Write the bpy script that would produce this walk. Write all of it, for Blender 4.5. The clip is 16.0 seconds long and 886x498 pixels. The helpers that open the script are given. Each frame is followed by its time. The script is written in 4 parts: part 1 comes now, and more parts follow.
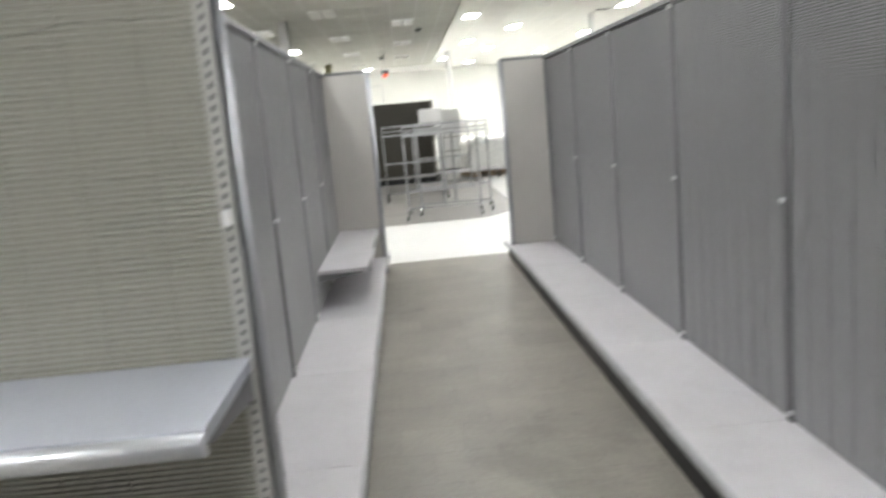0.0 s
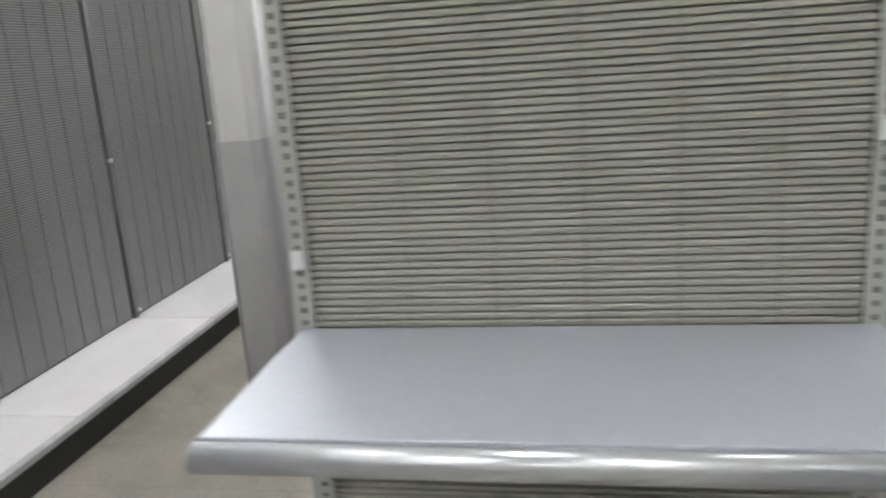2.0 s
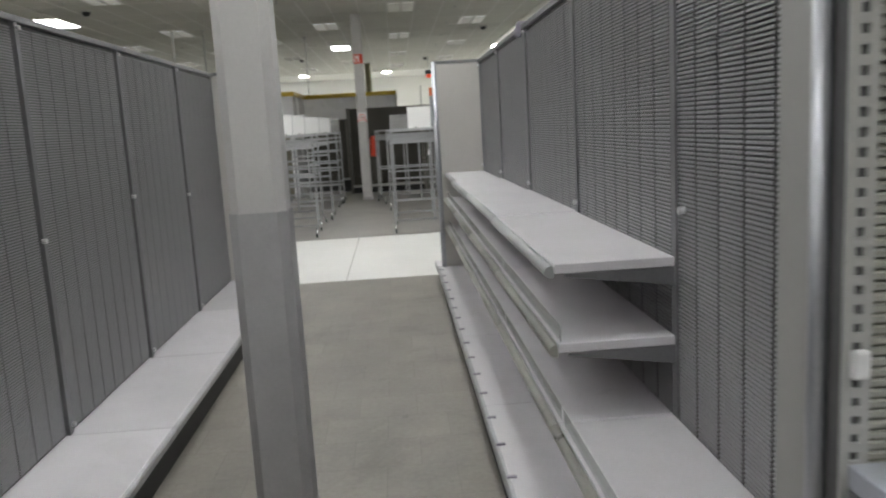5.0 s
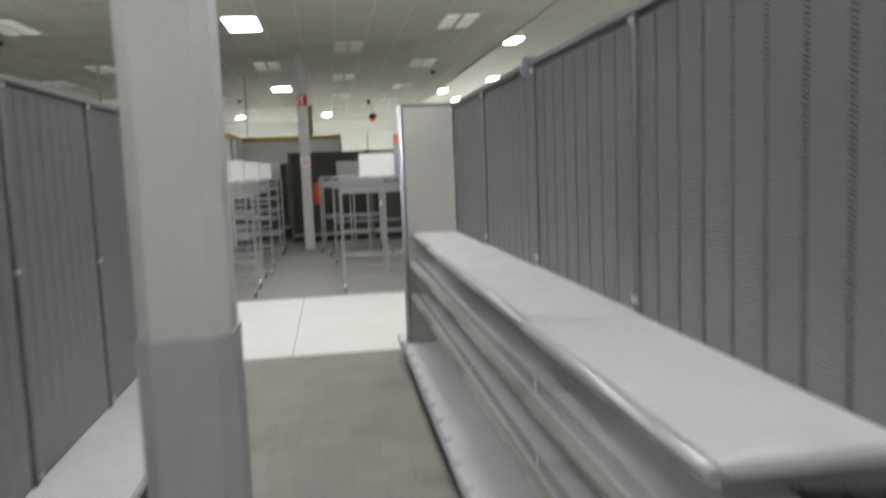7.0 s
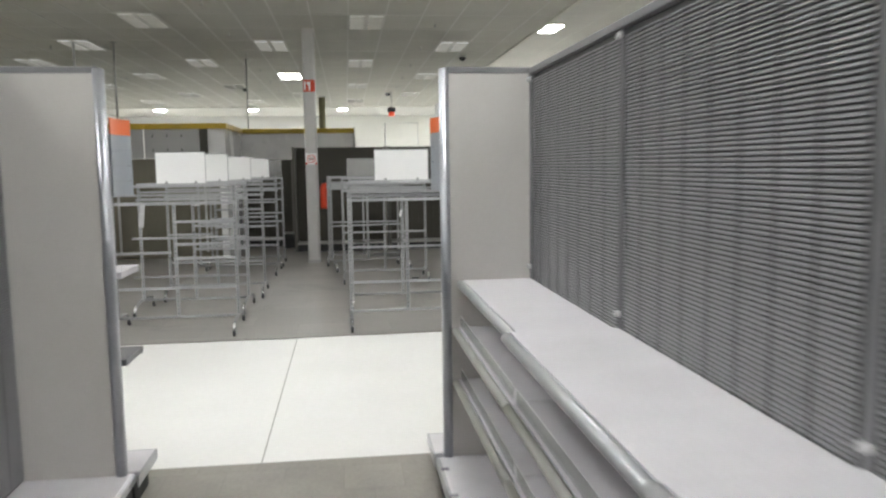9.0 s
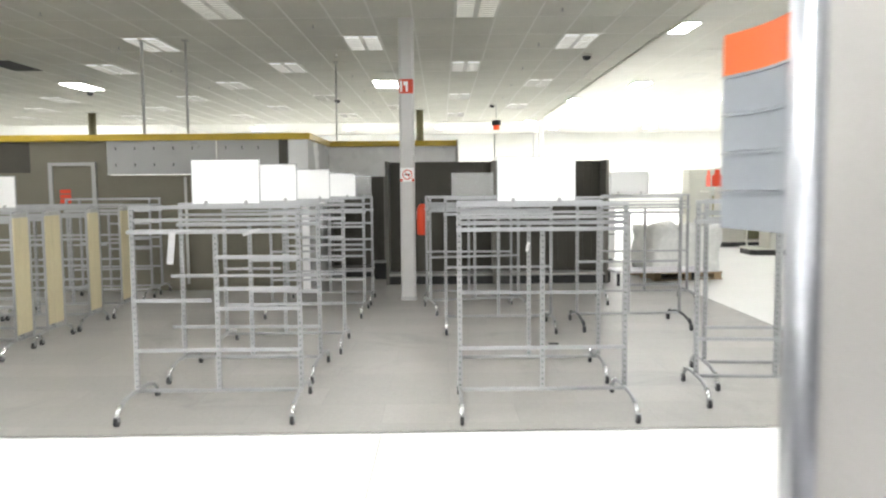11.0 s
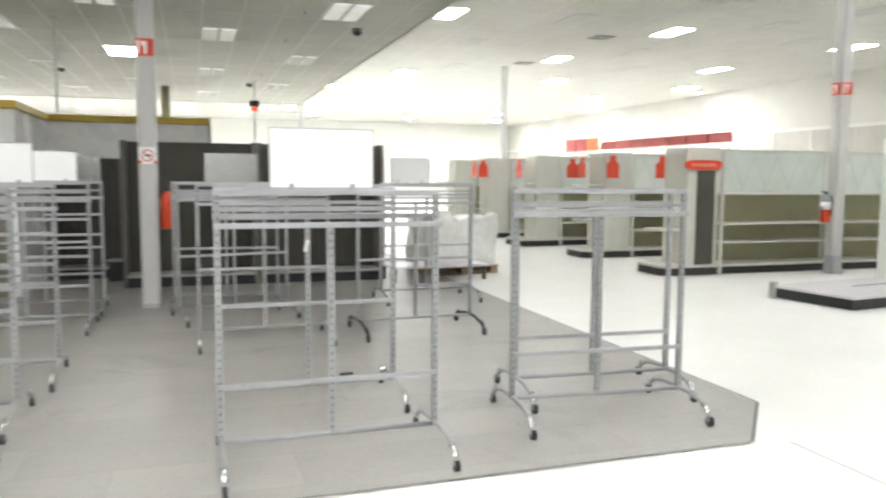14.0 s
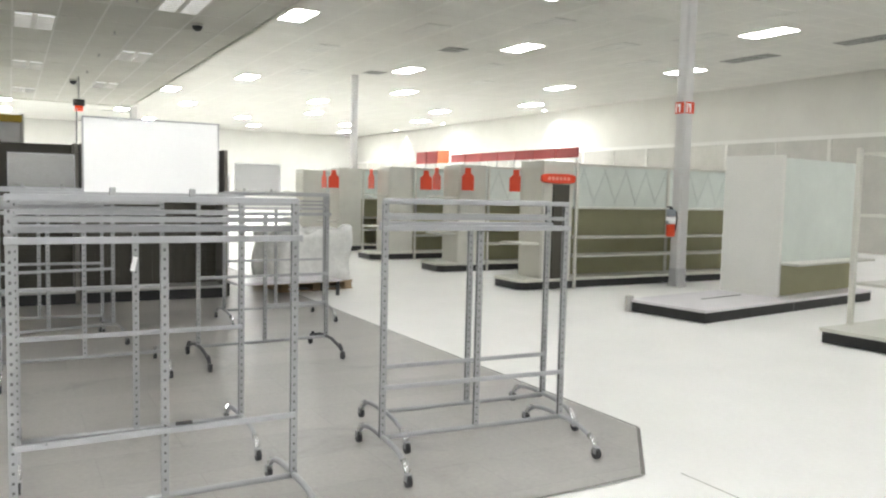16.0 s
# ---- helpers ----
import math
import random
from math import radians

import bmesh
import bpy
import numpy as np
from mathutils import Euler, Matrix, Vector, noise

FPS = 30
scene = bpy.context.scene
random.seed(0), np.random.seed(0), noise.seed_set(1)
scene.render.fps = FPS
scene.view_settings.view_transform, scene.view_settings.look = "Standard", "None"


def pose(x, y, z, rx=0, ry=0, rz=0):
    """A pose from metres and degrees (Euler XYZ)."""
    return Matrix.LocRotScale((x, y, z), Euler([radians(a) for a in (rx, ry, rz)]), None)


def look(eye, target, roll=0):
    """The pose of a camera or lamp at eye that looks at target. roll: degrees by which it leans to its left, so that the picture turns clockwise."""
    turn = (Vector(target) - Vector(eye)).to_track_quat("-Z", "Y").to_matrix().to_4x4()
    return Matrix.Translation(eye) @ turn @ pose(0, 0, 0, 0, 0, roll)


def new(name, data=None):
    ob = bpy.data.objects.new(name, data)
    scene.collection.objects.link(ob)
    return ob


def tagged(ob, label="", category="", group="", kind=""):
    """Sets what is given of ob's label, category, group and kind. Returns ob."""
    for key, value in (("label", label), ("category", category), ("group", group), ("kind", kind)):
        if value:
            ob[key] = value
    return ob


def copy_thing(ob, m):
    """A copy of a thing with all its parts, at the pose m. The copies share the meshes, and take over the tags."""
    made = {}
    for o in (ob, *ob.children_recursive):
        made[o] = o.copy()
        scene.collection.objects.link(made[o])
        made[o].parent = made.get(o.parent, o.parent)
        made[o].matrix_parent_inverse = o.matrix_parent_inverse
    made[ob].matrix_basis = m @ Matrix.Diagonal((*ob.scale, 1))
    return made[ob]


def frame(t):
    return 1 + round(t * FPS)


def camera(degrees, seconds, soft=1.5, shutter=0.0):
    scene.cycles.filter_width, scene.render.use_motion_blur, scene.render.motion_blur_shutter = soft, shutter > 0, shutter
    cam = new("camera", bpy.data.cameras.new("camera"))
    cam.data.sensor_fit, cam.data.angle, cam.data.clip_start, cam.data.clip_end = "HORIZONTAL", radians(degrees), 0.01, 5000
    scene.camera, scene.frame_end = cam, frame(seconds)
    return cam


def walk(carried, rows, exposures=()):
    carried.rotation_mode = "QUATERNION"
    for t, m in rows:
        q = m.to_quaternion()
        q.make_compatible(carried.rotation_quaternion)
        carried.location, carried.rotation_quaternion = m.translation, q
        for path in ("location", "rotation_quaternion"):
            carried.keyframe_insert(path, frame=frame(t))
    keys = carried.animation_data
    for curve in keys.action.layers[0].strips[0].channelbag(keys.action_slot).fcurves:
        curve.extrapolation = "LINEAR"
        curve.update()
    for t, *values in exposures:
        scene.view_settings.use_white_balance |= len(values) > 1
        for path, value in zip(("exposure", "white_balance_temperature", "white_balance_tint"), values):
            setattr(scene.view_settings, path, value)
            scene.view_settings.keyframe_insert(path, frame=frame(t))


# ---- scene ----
cam = camera(59.4, 16.0, soft=2.2, shutter=0.9)
PATH = [
    (0, (0.907, 0.289, 1.513), (0.984, 2.26, 1.182), -5.1),
    (0.5, (0.735, 0.409, 1.466), (0.634, 2.362, 1.046), -4.9),
    (1, (0.528, 0.459, 1.465), (0.196, 2.365, 0.959), -4.5),
    (1.5, (0.326, 0.594, 1.474), (-0.03, 2.499, 0.979), -4.5),
    (2, (0.138, 0.659, 1.494), (-0.208, 2.57, 1.014), -4.0),
    (2.5, (-0.072, 0.662, 1.484), (-0.501, 2.529, 0.91), -4.5),
    (3, (-0.27, 0.638, 1.496), (-0.604, 2.486, 0.808), -4.7),
    (3.5, (-0.406, 0.735, 1.485), (-0.556, 2.688, 1.077), -1.8),
    (4, (-0.543, 0.824, 1.465), (-0.583, 2.8, 1.159), -1.3),
    (4.2, (-0.594, 0.874, 1.463), (-0.607, 2.851, 1.165), -1.8),
    (6.3, (-0.965, 1.45, 1.503), (-0.708, 3.398, 1.128), -4.6),
    (6.5, (-0.963, 1.59, 1.503), (-0.708, 3.537, 1.122), -5.0),
    (7, (-0.956, 2.075, 1.557), (-0.68, 4.044, 1.344), -2.3),
    (7.5, (-0.947, 2.624, 1.601), (-0.629, 4.591, 1.438), -2.2),
    (8, (-0.859, 3.245, 1.598), (-0.567, 5.217, 1.436), -1.6),
    (10.5, (-0.891, 6.382, 1.561), (-0.812, 8.358, 1.262), -0.7),
    (11, (-0.967, 6.945, 1.547), (-0.964, 8.939, 1.39), -0.5),
    (11.5, (-0.976, 7.199, 1.53), (-0.964, 9.193, 1.377), -0.6),
    (12, (-0.972, 7.468, 1.535), (-1.066, 9.461, 1.389), -0.6),
    (12.5, (-0.98, 7.701, 1.516), (-1.036, 9.693, 1.337), 0.1),
    (13, (-0.985, 7.909, 1.497), (-0.77, 9.889, 1.31), 0.7),
    (13.5, (-0.983, 8.095, 1.517), (-0.549, 10.039, 1.336), 0.4),
    (14, (-0.959, 8.239, 1.51), (-0.348, 10.135, 1.326), 0.4),
    (14.5, (-0.894, 8.407, 1.495), (-0.186, 10.269, 1.312), 0.3),
    (15, (-0.827, 8.571, 1.503), (0.03, 10.37, 1.328), 0.6),
    (15.5, (-0.806, 8.692, 1.5), (0.137, 10.448, 1.342), 0.8),
    (16, (-0.841, 8.843, 1.486), (0.131, 10.584, 1.339), 1.3),
]
EXPOSURES = [(0.0, 0.2), (0.5, -0.18), (1.0, -0.3), (1.6, -0.1), (2.5, 0.05), (3.4, 0.15), (4.2, -0.5), (6.5, -0.66), (7.2, -0.5), (8.2, -0.5), (10.4, 0.4), (12.0, 0.58), (13.0, 0.5), (14.0, 0.42), (15.0, 0.17), (16.0, 0.12)]
walk(cam, [(t, look(eye, target, roll)) for t, eye, target, roll in PATH], EXPOSURES)

# ---- world: a closed hall, so only a breath of grey outside it ----
world = bpy.data.worlds.new("world")
scene.world = world
world.use_nodes = True
world.node_tree.nodes["Background"].inputs[0].default_value = (0.5, 0.52, 0.55, 1)
world.node_tree.nodes["Background"].inputs[1].default_value = 0.05

LAMP_DIM, LAMP_TWIN, LAMP_BRIGHT, LAMP_HIGH = 0.2, 0.6, 23.0, 36.0

# plan, in metres
LOW, HIGH = 3.83, 5.18            # the two ceilings
EDGE_X, EDGE_Y = 2.35, 34.0       # where the low ceiling stops
WEST, EAST, SOUTH, NORTH = -16.0, 20.5, -8.0, 60.0
BAY, TOP = 1.2225, 2.035
FACE_L, FACE_M, FACE_N, FACE_R = -2.37, 0.02, 0.175, 2.386   # slatted faces along the two aisles
Y_NEAR, Y_FAR = 2.03, 8.14
VINYL_Y, TILE_Y, VINYL_X = 11.78, 8.65, 2.655


# ---- materials ----
def mat(name, color, rough=0.5, metal=0.0, grain=0.06, grain_scale=60.0, stain=0.08, stain_scale=2.5,
        bump=0.0, bump_scale=200.0, emit=0.0, spec=0.5, coat=0.0, rnd=0.0, stretch=(1, 1, 1), planks=None, scuffs=0.0):
    m = bpy.data.materials.new(name)
    m.use_nodes = True
    nt = m.node_tree
    b = nt.nodes["Principled BSDF"]
    b.inputs["Roughness"].default_value = rough
    b.inputs["Metallic"].default_value = metal
    b.inputs["Specular IOR Level"].default_value = spec
    b.inputs["Coat Weight"].default_value = coat
    tc = nt.nodes.new("ShaderNodeTexCoord")
    mp = nt.nodes.new("ShaderNodeMapping")
    mp.inputs["Scale"].default_value = stretch
    geo = nt.nodes.new("ShaderNodeNewGeometry")
    nt.links.new(geo.outputs["Position"], mp.inputs["Vector"])
    value = None
    for scale, amount, detail in ((grain_scale, grain, 3.0), (stain_scale, stain, 5.0)):
        n = nt.nodes.new("ShaderNodeTexNoise")
        n.inputs["Scale"].default_value = scale
        n.inputs["Detail"].default_value = detail
        n.inputs["Roughness"].default_value = 0.6
        nt.links.new(mp.outputs["Vector"], n.inputs["Vector"])
        r = nt.nodes.new("ShaderNodeMapRange")
        r.inputs["From Min"].default_value, r.inputs["From Max"].default_value = 0.25, 0.75
        r.inputs["To Min"].default_value, r.inputs["To Max"].default_value = 1 - amount, 1 + amount
        nt.links.new(n.outputs["Fac"], r.inputs["Value"])
        if value is None:
            value = r.outputs["Result"]
        else:
            mu = nt.nodes.new("ShaderNodeMath")
            mu.operation = "MULTIPLY"
            nt.links.new(value, mu.inputs[0])
            nt.links.new(r.outputs["Result"], mu.inputs[1])
            value = mu.outputs[0]
            ro = nt.nodes.new("ShaderNodeMapRange")
            ro.inputs["To Min"].default_value, ro.inputs["To Max"].default_value = max(0.02, rough - 0.08), min(1.0, rough + 0.1)
            nt.links.new(n.outputs["Fac"], ro.inputs["Value"])
            nt.links.new(ro.outputs["Result"], b.inputs["Roughness"])
    def times(a, b_out):
        mu = nt.nodes.new("ShaderNodeMath")
        mu.operation = "MULTIPLY"
        nt.links.new(a, mu.inputs[0])
        nt.links.new(b_out, mu.inputs[1])
        return mu.outputs[0]
    if planks:
        br = nt.nodes.new("ShaderNodeTexBrick")
        br.inputs["Scale"].default_value = 1.0
        br.inputs["Brick Width"].default_value, br.inputs["Row Height"].default_value = planks[0], planks[1]
        br.inputs["Mortar Size"].default_value = 0.003
        br.inputs["Color1"].default_value = (1 - planks[2],) * 3 + (1,)
        br.inputs["Color2"].default_value = (1 + planks[2],) * 3 + (1,)
        br.inputs["Mortar"].default_value = (1 - 2.2 * planks[2],) * 3 + (1,)
        nt.links.new(mp.outputs["Vector"], br.inputs["Vector"])
        value = times(value, br.outputs["Color"])
    if scuffs:
        for scale, amount, lo in ((0.9, 0.6, 0.56), (7.0, 1.0, 0.64)):
            n = nt.nodes.new("ShaderNodeTexNoise")
            n.inputs["Scale"].default_value = scale
            n.inputs["Detail"].default_value = 8.0
            n.inputs["Roughness"].default_value = 0.7
            n.inputs["Distortion"].default_value = 0.8
            nt.links.new(mp.outputs["Vector"], n.inputs["Vector"])
            r = nt.nodes.new("ShaderNodeMapRange")
            r.inputs["From Min"].default_value, r.inputs["From Max"].default_value = lo, lo + 0.1
            r.inputs["To Min"].default_value, r.inputs["To Max"].default_value = 1.0, 1.0 - scuffs * amount
            nt.links.new(n.outputs["Fac"], r.inputs["Value"])
            value = times(value, r.outputs["Result"])
    if rnd:
        oi = nt.nodes.new("ShaderNodeObjectInfo")
        r = nt.nodes.new("ShaderNodeMapRange")
        r.inputs["To Min"].default_value, r.inputs["To Max"].default_value = 1 - rnd, 1 + rnd
        nt.links.new(oi.outputs["Random"], r.inputs["Value"])
        mu = nt.nodes.new("ShaderNodeMath")
        mu.operation = "MULTIPLY"
        nt.links.new(value, mu.inputs[0])
        nt.links.new(r.outputs["Result"], mu.inputs[1])
        value = mu.outputs[0]
    sc = nt.nodes.new("ShaderNodeVectorMath")
    sc.operation = "SCALE"
    sc.inputs[0].default_value = color
    nt.links.new(value, sc.inputs["Scale"])
    nt.links.new(sc.outputs[0], b.inputs["Base Color"])
    if bump:
        n = nt.nodes.new("ShaderNodeTexNoise")
        n.inputs["Scale"].default_value = bump_scale
        nt.links.new(mp.outputs["Vector"], n.inputs["Vector"])
        bp = nt.nodes.new("ShaderNodeBump")
        bp.inputs["Strength"].default_value = bump
        bp.inputs["Distance"].default_value = 0.002
        nt.links.new(n.outputs["Fac"], bp.inputs["Height"])
        nt.links.new(bp.outputs["Normal"], b.inputs["Normal"])
    if emit:
        b.inputs["Emission Color"].default_value = (*color, 1)
        b.inputs["Emission Strength"].default_value = emit
    return m


slat_grey = mat("slat_grey", (0.345, 0.343, 0.35), 0.45, 0.1, 0.05, 90, 0.07, 1.5)
slat_beige = mat("slat_beige", (0.385, 0.379, 0.33), 0.45, 0.05, 0.05, 90, 0.06, 1.5)
# the next two back tones put the shade between the slats into the colour
panel_gap_shade = mat("panel_gap_shade", (0.11, 0.11, 0.108), 0.7)
panel_olive_shade = mat("panel_olive_shade", (0.25, 0.243, 0.2), 0.7)
upright_grey = mat("upright_grey", (0.21, 0.21, 0.218), 0.42, 0.35, 0.06, 120, 0.1, 6)
upright_pale = mat("upright_pale", (0.46, 0.46, 0.44), 0.4, 0.15, 0.05, 120, 0.1, 6)
deck_white = mat("deck_white", (0.72, 0.70, 0.725), 0.38, 0.0, 0.04, 140, 0.07, 3, bump=0.05, scuffs=0.1, rnd=0.08)
deck_edge = mat("deck_edge", (0.5, 0.5, 0.52), 0.32, 0.5, 0.05, 100, 0.14, 8, scuffs=0.35)
kick_black = mat("kick_black", (0.016, 0.016, 0.016), 0.55, stain=0.3)
shelf_silver = mat("shelf_silver", (0.5, 0.52, 0.585), 0.36, 0.3, 0.05, 160, 0.06, 2.5, bump=0.04)
nose_silver = mat("nose_silver", (0.6, 0.61, 0.64), 0.34, 0.7, 0.03, 160, 0.05, 5)
nose_pale = mat("nose_pale", (0.5, 0.505, 0.51), 0.36, 0.4, 0.04, 120, 0.1, 6)
post_silver = mat("post_silver", (0.45, 0.46, 0.49), 0.3, 0.7, 0.05, 90, 0.1, 6)
end_beige = mat("end_beige", (0.56, 0.54, 0.51), 0.5, 0.0, 0.03, 150, 0.05, 2, bump=0.04)
clamp_grey = mat("clamp_grey", (0.31, 0.29, 0.35), 0.35, 0.0, 0.04, 80, 0.08, 6)
knob_white = mat("knob_white", (0.8, 0.8, 0.8), 0.35)
rail_yellow = mat("rail_yellow", (0.38, 0.378, 0.34), 0.3, 0.0, 0.05, 60, 0.08, 9)
floor_grey = mat("floor_grey", (0.295, 0.275, 0.24), 0.42, 0.0, 0.1, 40, 0.2, 2.2, bump=0.05, bump_scale=60, planks=(0.305, 0.305, 0.055), scuffs=0.34)
vinyl_grey = mat("vinyl_grey", (0.335, 0.322, 0.3), 0.4, 0.0, 0.08, 35, 0.12, 1.7, bump=0.05, bump_scale=60, planks=(0.92, 0.46, 0.06), scuffs=0.3)
tile_white = mat("tile_white", (0.85, 0.845, 0.82), 0.42, 0.0, 0.025, 30, 0.04, 1.2)
joint_dark = mat("joint_dark", (0.18, 0.175, 0.16), 0.7)
column_paint = mat("column_paint", (0.55, 0.54, 0.53), 0.45, 0.0, 0.03, 80, 0.05, 3)
column_wrap = mat("column_wrap", (0.40, 0.395, 0.40), 0.5, 0.0, 0.04, 80, 0.1, 4)
ceil_tile = mat("ceil_tile", (0.59, 0.58, 0.52), 0.9, 0.0, 0.08, 90, 0.07, 1.0, bump=0.3, bump_scale=90)
ceil_bar = mat("ceil_bar", (0.66, 0.65, 0.6), 0.5)
ceil_high = mat("ceil_high", (0.60, 0.59, 0.55), 0.9, 0.0, 0.06, 90, 0.05, 1.0, bump=0.3, bump_scale=90)
wall_white = mat("wall_white", (0.70, 0.695, 0.655), 0.7, 0.0, 0.03, 40, 0.05, 0.7)
wall_cream = mat("wall_cream", (0.60, 0.592, 0.545), 0.7, 0.0, 0.03, 40, 0.06, 0.7)
wall_band = mat("wall_band", (0.46, 0.45, 0.41), 0.7, 0.0, 0.05, 30, 0.12, 1.1)
wall_taupe = mat("wall_taupe", (0.165, 0.153, 0.115), 0.7, 0.0, 0.04, 40, 0.07, 1)
panel_white = mat("panel_white", (0.37, 0.37, 0.36), 0.3, 0.0, 0.02, 40, 0.05, 1.4)
panel_grey = mat("panel_grey", (0.36, 0.355, 0.34), 0.5, 0.0, 0.03, 40, 0.08, 1.4)
panel_gloss = mat("panel_gloss", (0.84, 0.84, 0.84), 0.25, 0.0, 0.02, 40, 0.06, 1.4)
fascia_yellow = mat("fascia_yellow", (0.52, 0.36, 0.03), 0.4, 0.0, 0.05, 40, 0.15, 2)
chrome = mat("chrome", (0.36, 0.365, 0.37), 0.4, 0.4, 0.04, 120, 0.08, 8)
chrome_bright = mat("chrome_bright", (0.82, 0.83, 0.84), 0.12, 0.95, 0.02, 120, 0.04, 8)
bar_white = mat("bar_white", (0.4, 0.405, 0.42), 0.3, 0.3, 0.03, 120, 0.06, 8)
slot_dark = mat("slot_dark", (0.13, 0.13, 0.13), 0.8)
caster_black = mat("caster_black", (0.03, 0.03, 0.032), 0.45)
leg_black = mat("leg_black", (0.05, 0.05, 0.055), 0.35, 0.4)
wood_pale = mat("wood_pale", (0.60, 0.53, 0.34), 0.5, 0.0, 0.08, 25, 0.08, 3, stretch=(6, 6, 0.6))
sign_white = mat("sign_white", (0.88, 0.88, 0.88), 0.35, 0.0, 0.01, 60, 0.02, 2)
tag_paper = mat("tag_paper", (0.47, 0.47, 0.48), 0.6, 0.0, 0.05, 80, 0.1, 8)
sign_grey = mat("sign_grey", (0.5, 0.5, 0.5), 0.2, 0.85, 0.02, 60, 0.08, 3)
sign_red = mat("sign_red", (0.68, 0.06, 0.02), 0.4, 0.0, 0.03, 60, 0.06, 4)
sign_blush = mat("sign_blush", (0.78, 0.28, 0.22), 0.4, 0.0, 0.02, 60, 0.05, 4)
oxide_red = mat("oxide_red", (0.36, 0.05, 0.045), 0.5, 0.0, 0.05, 30, 0.12, 2)
orange = mat("orange", (0.80, 0.17, 0.05), 0.4, 0.0, 0.02, 60, 0.05, 3)
flag_grey = mat("flag_grey", (0.36, 0.385, 0.42), 0.45, 0.0, 0.03, 60, 0.05, 4)
unit_dark = mat("unit_dark", (0.06, 0.055, 0.042), 0.5, 0.0, 0.1, 50, 0.15, 2)
peg_olive = mat("peg_olive", (0.33, 0.32, 0.195), 0.6, 0.0, 0.05, 60, 0.1, 1.5)
peg_pale = mat("peg_pale", (0.62, 0.66, 0.62), 0.6, 0.0, 0.04, 60, 0.08, 1.5)
peg_lattice = mat("peg_lattice", (0.565, 0.605, 0.57), 0.6, 0.0, 0.04, 60, 0.1, 1.5)
end_cream = mat("end_cream", (0.55, 0.535, 0.47), 0.5, 0.0, 0.03, 60, 0.06, 3)
shelf_cream = mat("shelf_cream", (0.58, 0.575, 0.52), 0.45, 0.0, 0.03, 60, 0.06, 3)
wrap_film = mat("wrap_film", (0.72, 0.72, 0.7), 0.22, 0.0, 0.05, 20, 0.12, 5, bump=0.9, bump_scale=14)
pallet_wood = mat("pallet_wood", (0.33, 0.24, 0.14), 0.75, 0.0, 0.12, 25, 0.15, 4)
vent_black = mat("vent_black", (0.03, 0.03, 0.03), 0.7)
vent_grey = mat("vent_grey", (0.42, 0.42, 0.4), 0.5)
light_dim = mat("light_dim", (0.95, 0.95, 0.9), 0.4, emit=LAMP_DIM)
light_twin = mat("light_twin", (0.985, 1.0, 1.0), 0.4, emit=LAMP_TWIN)
light_bright = mat("light_bright", (0.985, 1.0, 1.0), 0.4, emit=LAMP_BRIGHT)
light_high = mat("light_high", (0.985, 1.0, 1.0), 0.4, emit=LAMP_HIGH)
# boosted emission that whitens the far hall
light_far = mat("light_far", (0.985, 1.0, 1.0), 0.4, emit=LAMP_HIGH * 2.7)
beacon_glow = mat("beacon_glow", (1.0, 0.1, 0.03), 0.3, emit=0.45)

acrylic = bpy.data.materials.new("acrylic")
acrylic.use_nodes = True
_b = acrylic.node_tree.nodes["Principled BSDF"]
_b.inputs["Base Color"].default_value = (0.93, 0.95, 0.94, 1)
_b.inputs["Transmission Weight"].default_value = 1.0
_b.inputs["Roughness"].default_value = 0.12
_b.inputs["IOR"].default_value = 1.3


# ---- mesh helpers ----
def add_box(bm, x0, x1, y0, y1, z0, z1, mi=0, bevel=0.0):
    vs = [bm.verts.new(p) for p in ((x0, y0, z0), (x1, y0, z0), (x1, y1, z0), (x0, y1, z0),
                                    (x0, y0, z1), (x1, y0, z1), (x1, y1, z1), (x0, y1, z1))]
    fs = [bm.faces.new([vs[i] for i in q]) for q in ((0, 3, 2, 1), (4, 5, 6, 7), (0, 1, 5, 4), (1, 2, 6, 5), (2, 3, 7, 6), (3, 0, 4, 7))]
    for f in fs:
        f.material_index = mi
    if bevel:
        bmesh.ops.bevel(bm, geom=list({e for f in fs for e in f.edges}), offset=bevel, segments=2, affect="EDGES", profile=0.6)
    return fs


def add_prism(bm, outline, axis, a, b, mi=0):
    """Extrudes a 2D outline along an axis (0 x, 1 y, 2 z) from a to b."""
    def at(p, v):
        q = list(p)
        q.insert(axis, v)
        return q
    lo = [bm.verts.new(at(p, a)) for p in outline]
    hi = [bm.verts.new(at(p, b)) for p in outline]
    n = len(outline)
    fs = [bm.faces.new(lo[::-1]), bm.faces.new(hi)]
    for i in range(n):
        fs.append(bm.faces.new((lo[i], lo[(i + 1) % n], hi[(i + 1) % n], hi[i])))
    for f in fs:
        f.material_index = mi
    return fs


def add_tube(bm, points, r, seg=10, mi=0, caps=True):
    pts = [Vector(p) for p in points]
    rings = []
    for i, p in enumerate(pts):
        d = (pts[min(i + 1, len(pts) - 1)] - pts[max(i - 1, 0)]).normalized()
        up = Vector((0, 0, 1)) if abs(d.z) < 0.9 else Vector((1, 0, 0))
        a = d.cross(up).normalized()
        c = d.cross(a).normalized()
        rings.append([bm.verts.new(p + r * (math.cos(2 * math.pi * k / seg) * a + math.sin(2 * math.pi * k / seg) * c)) for k in range(seg)])
    for u, v in zip(rings, rings[1:]):
        for k in range(seg):
            f = bm.faces.new((u[k], u[(k + 1) % seg], v[(k + 1) % seg], v[k]))
            f.smooth, f.material_index = True, mi
    if caps:
        bm.faces.new(rings[0][::-1]).material_index = mi
        bm.faces.new(rings[-1]).material_index = mi


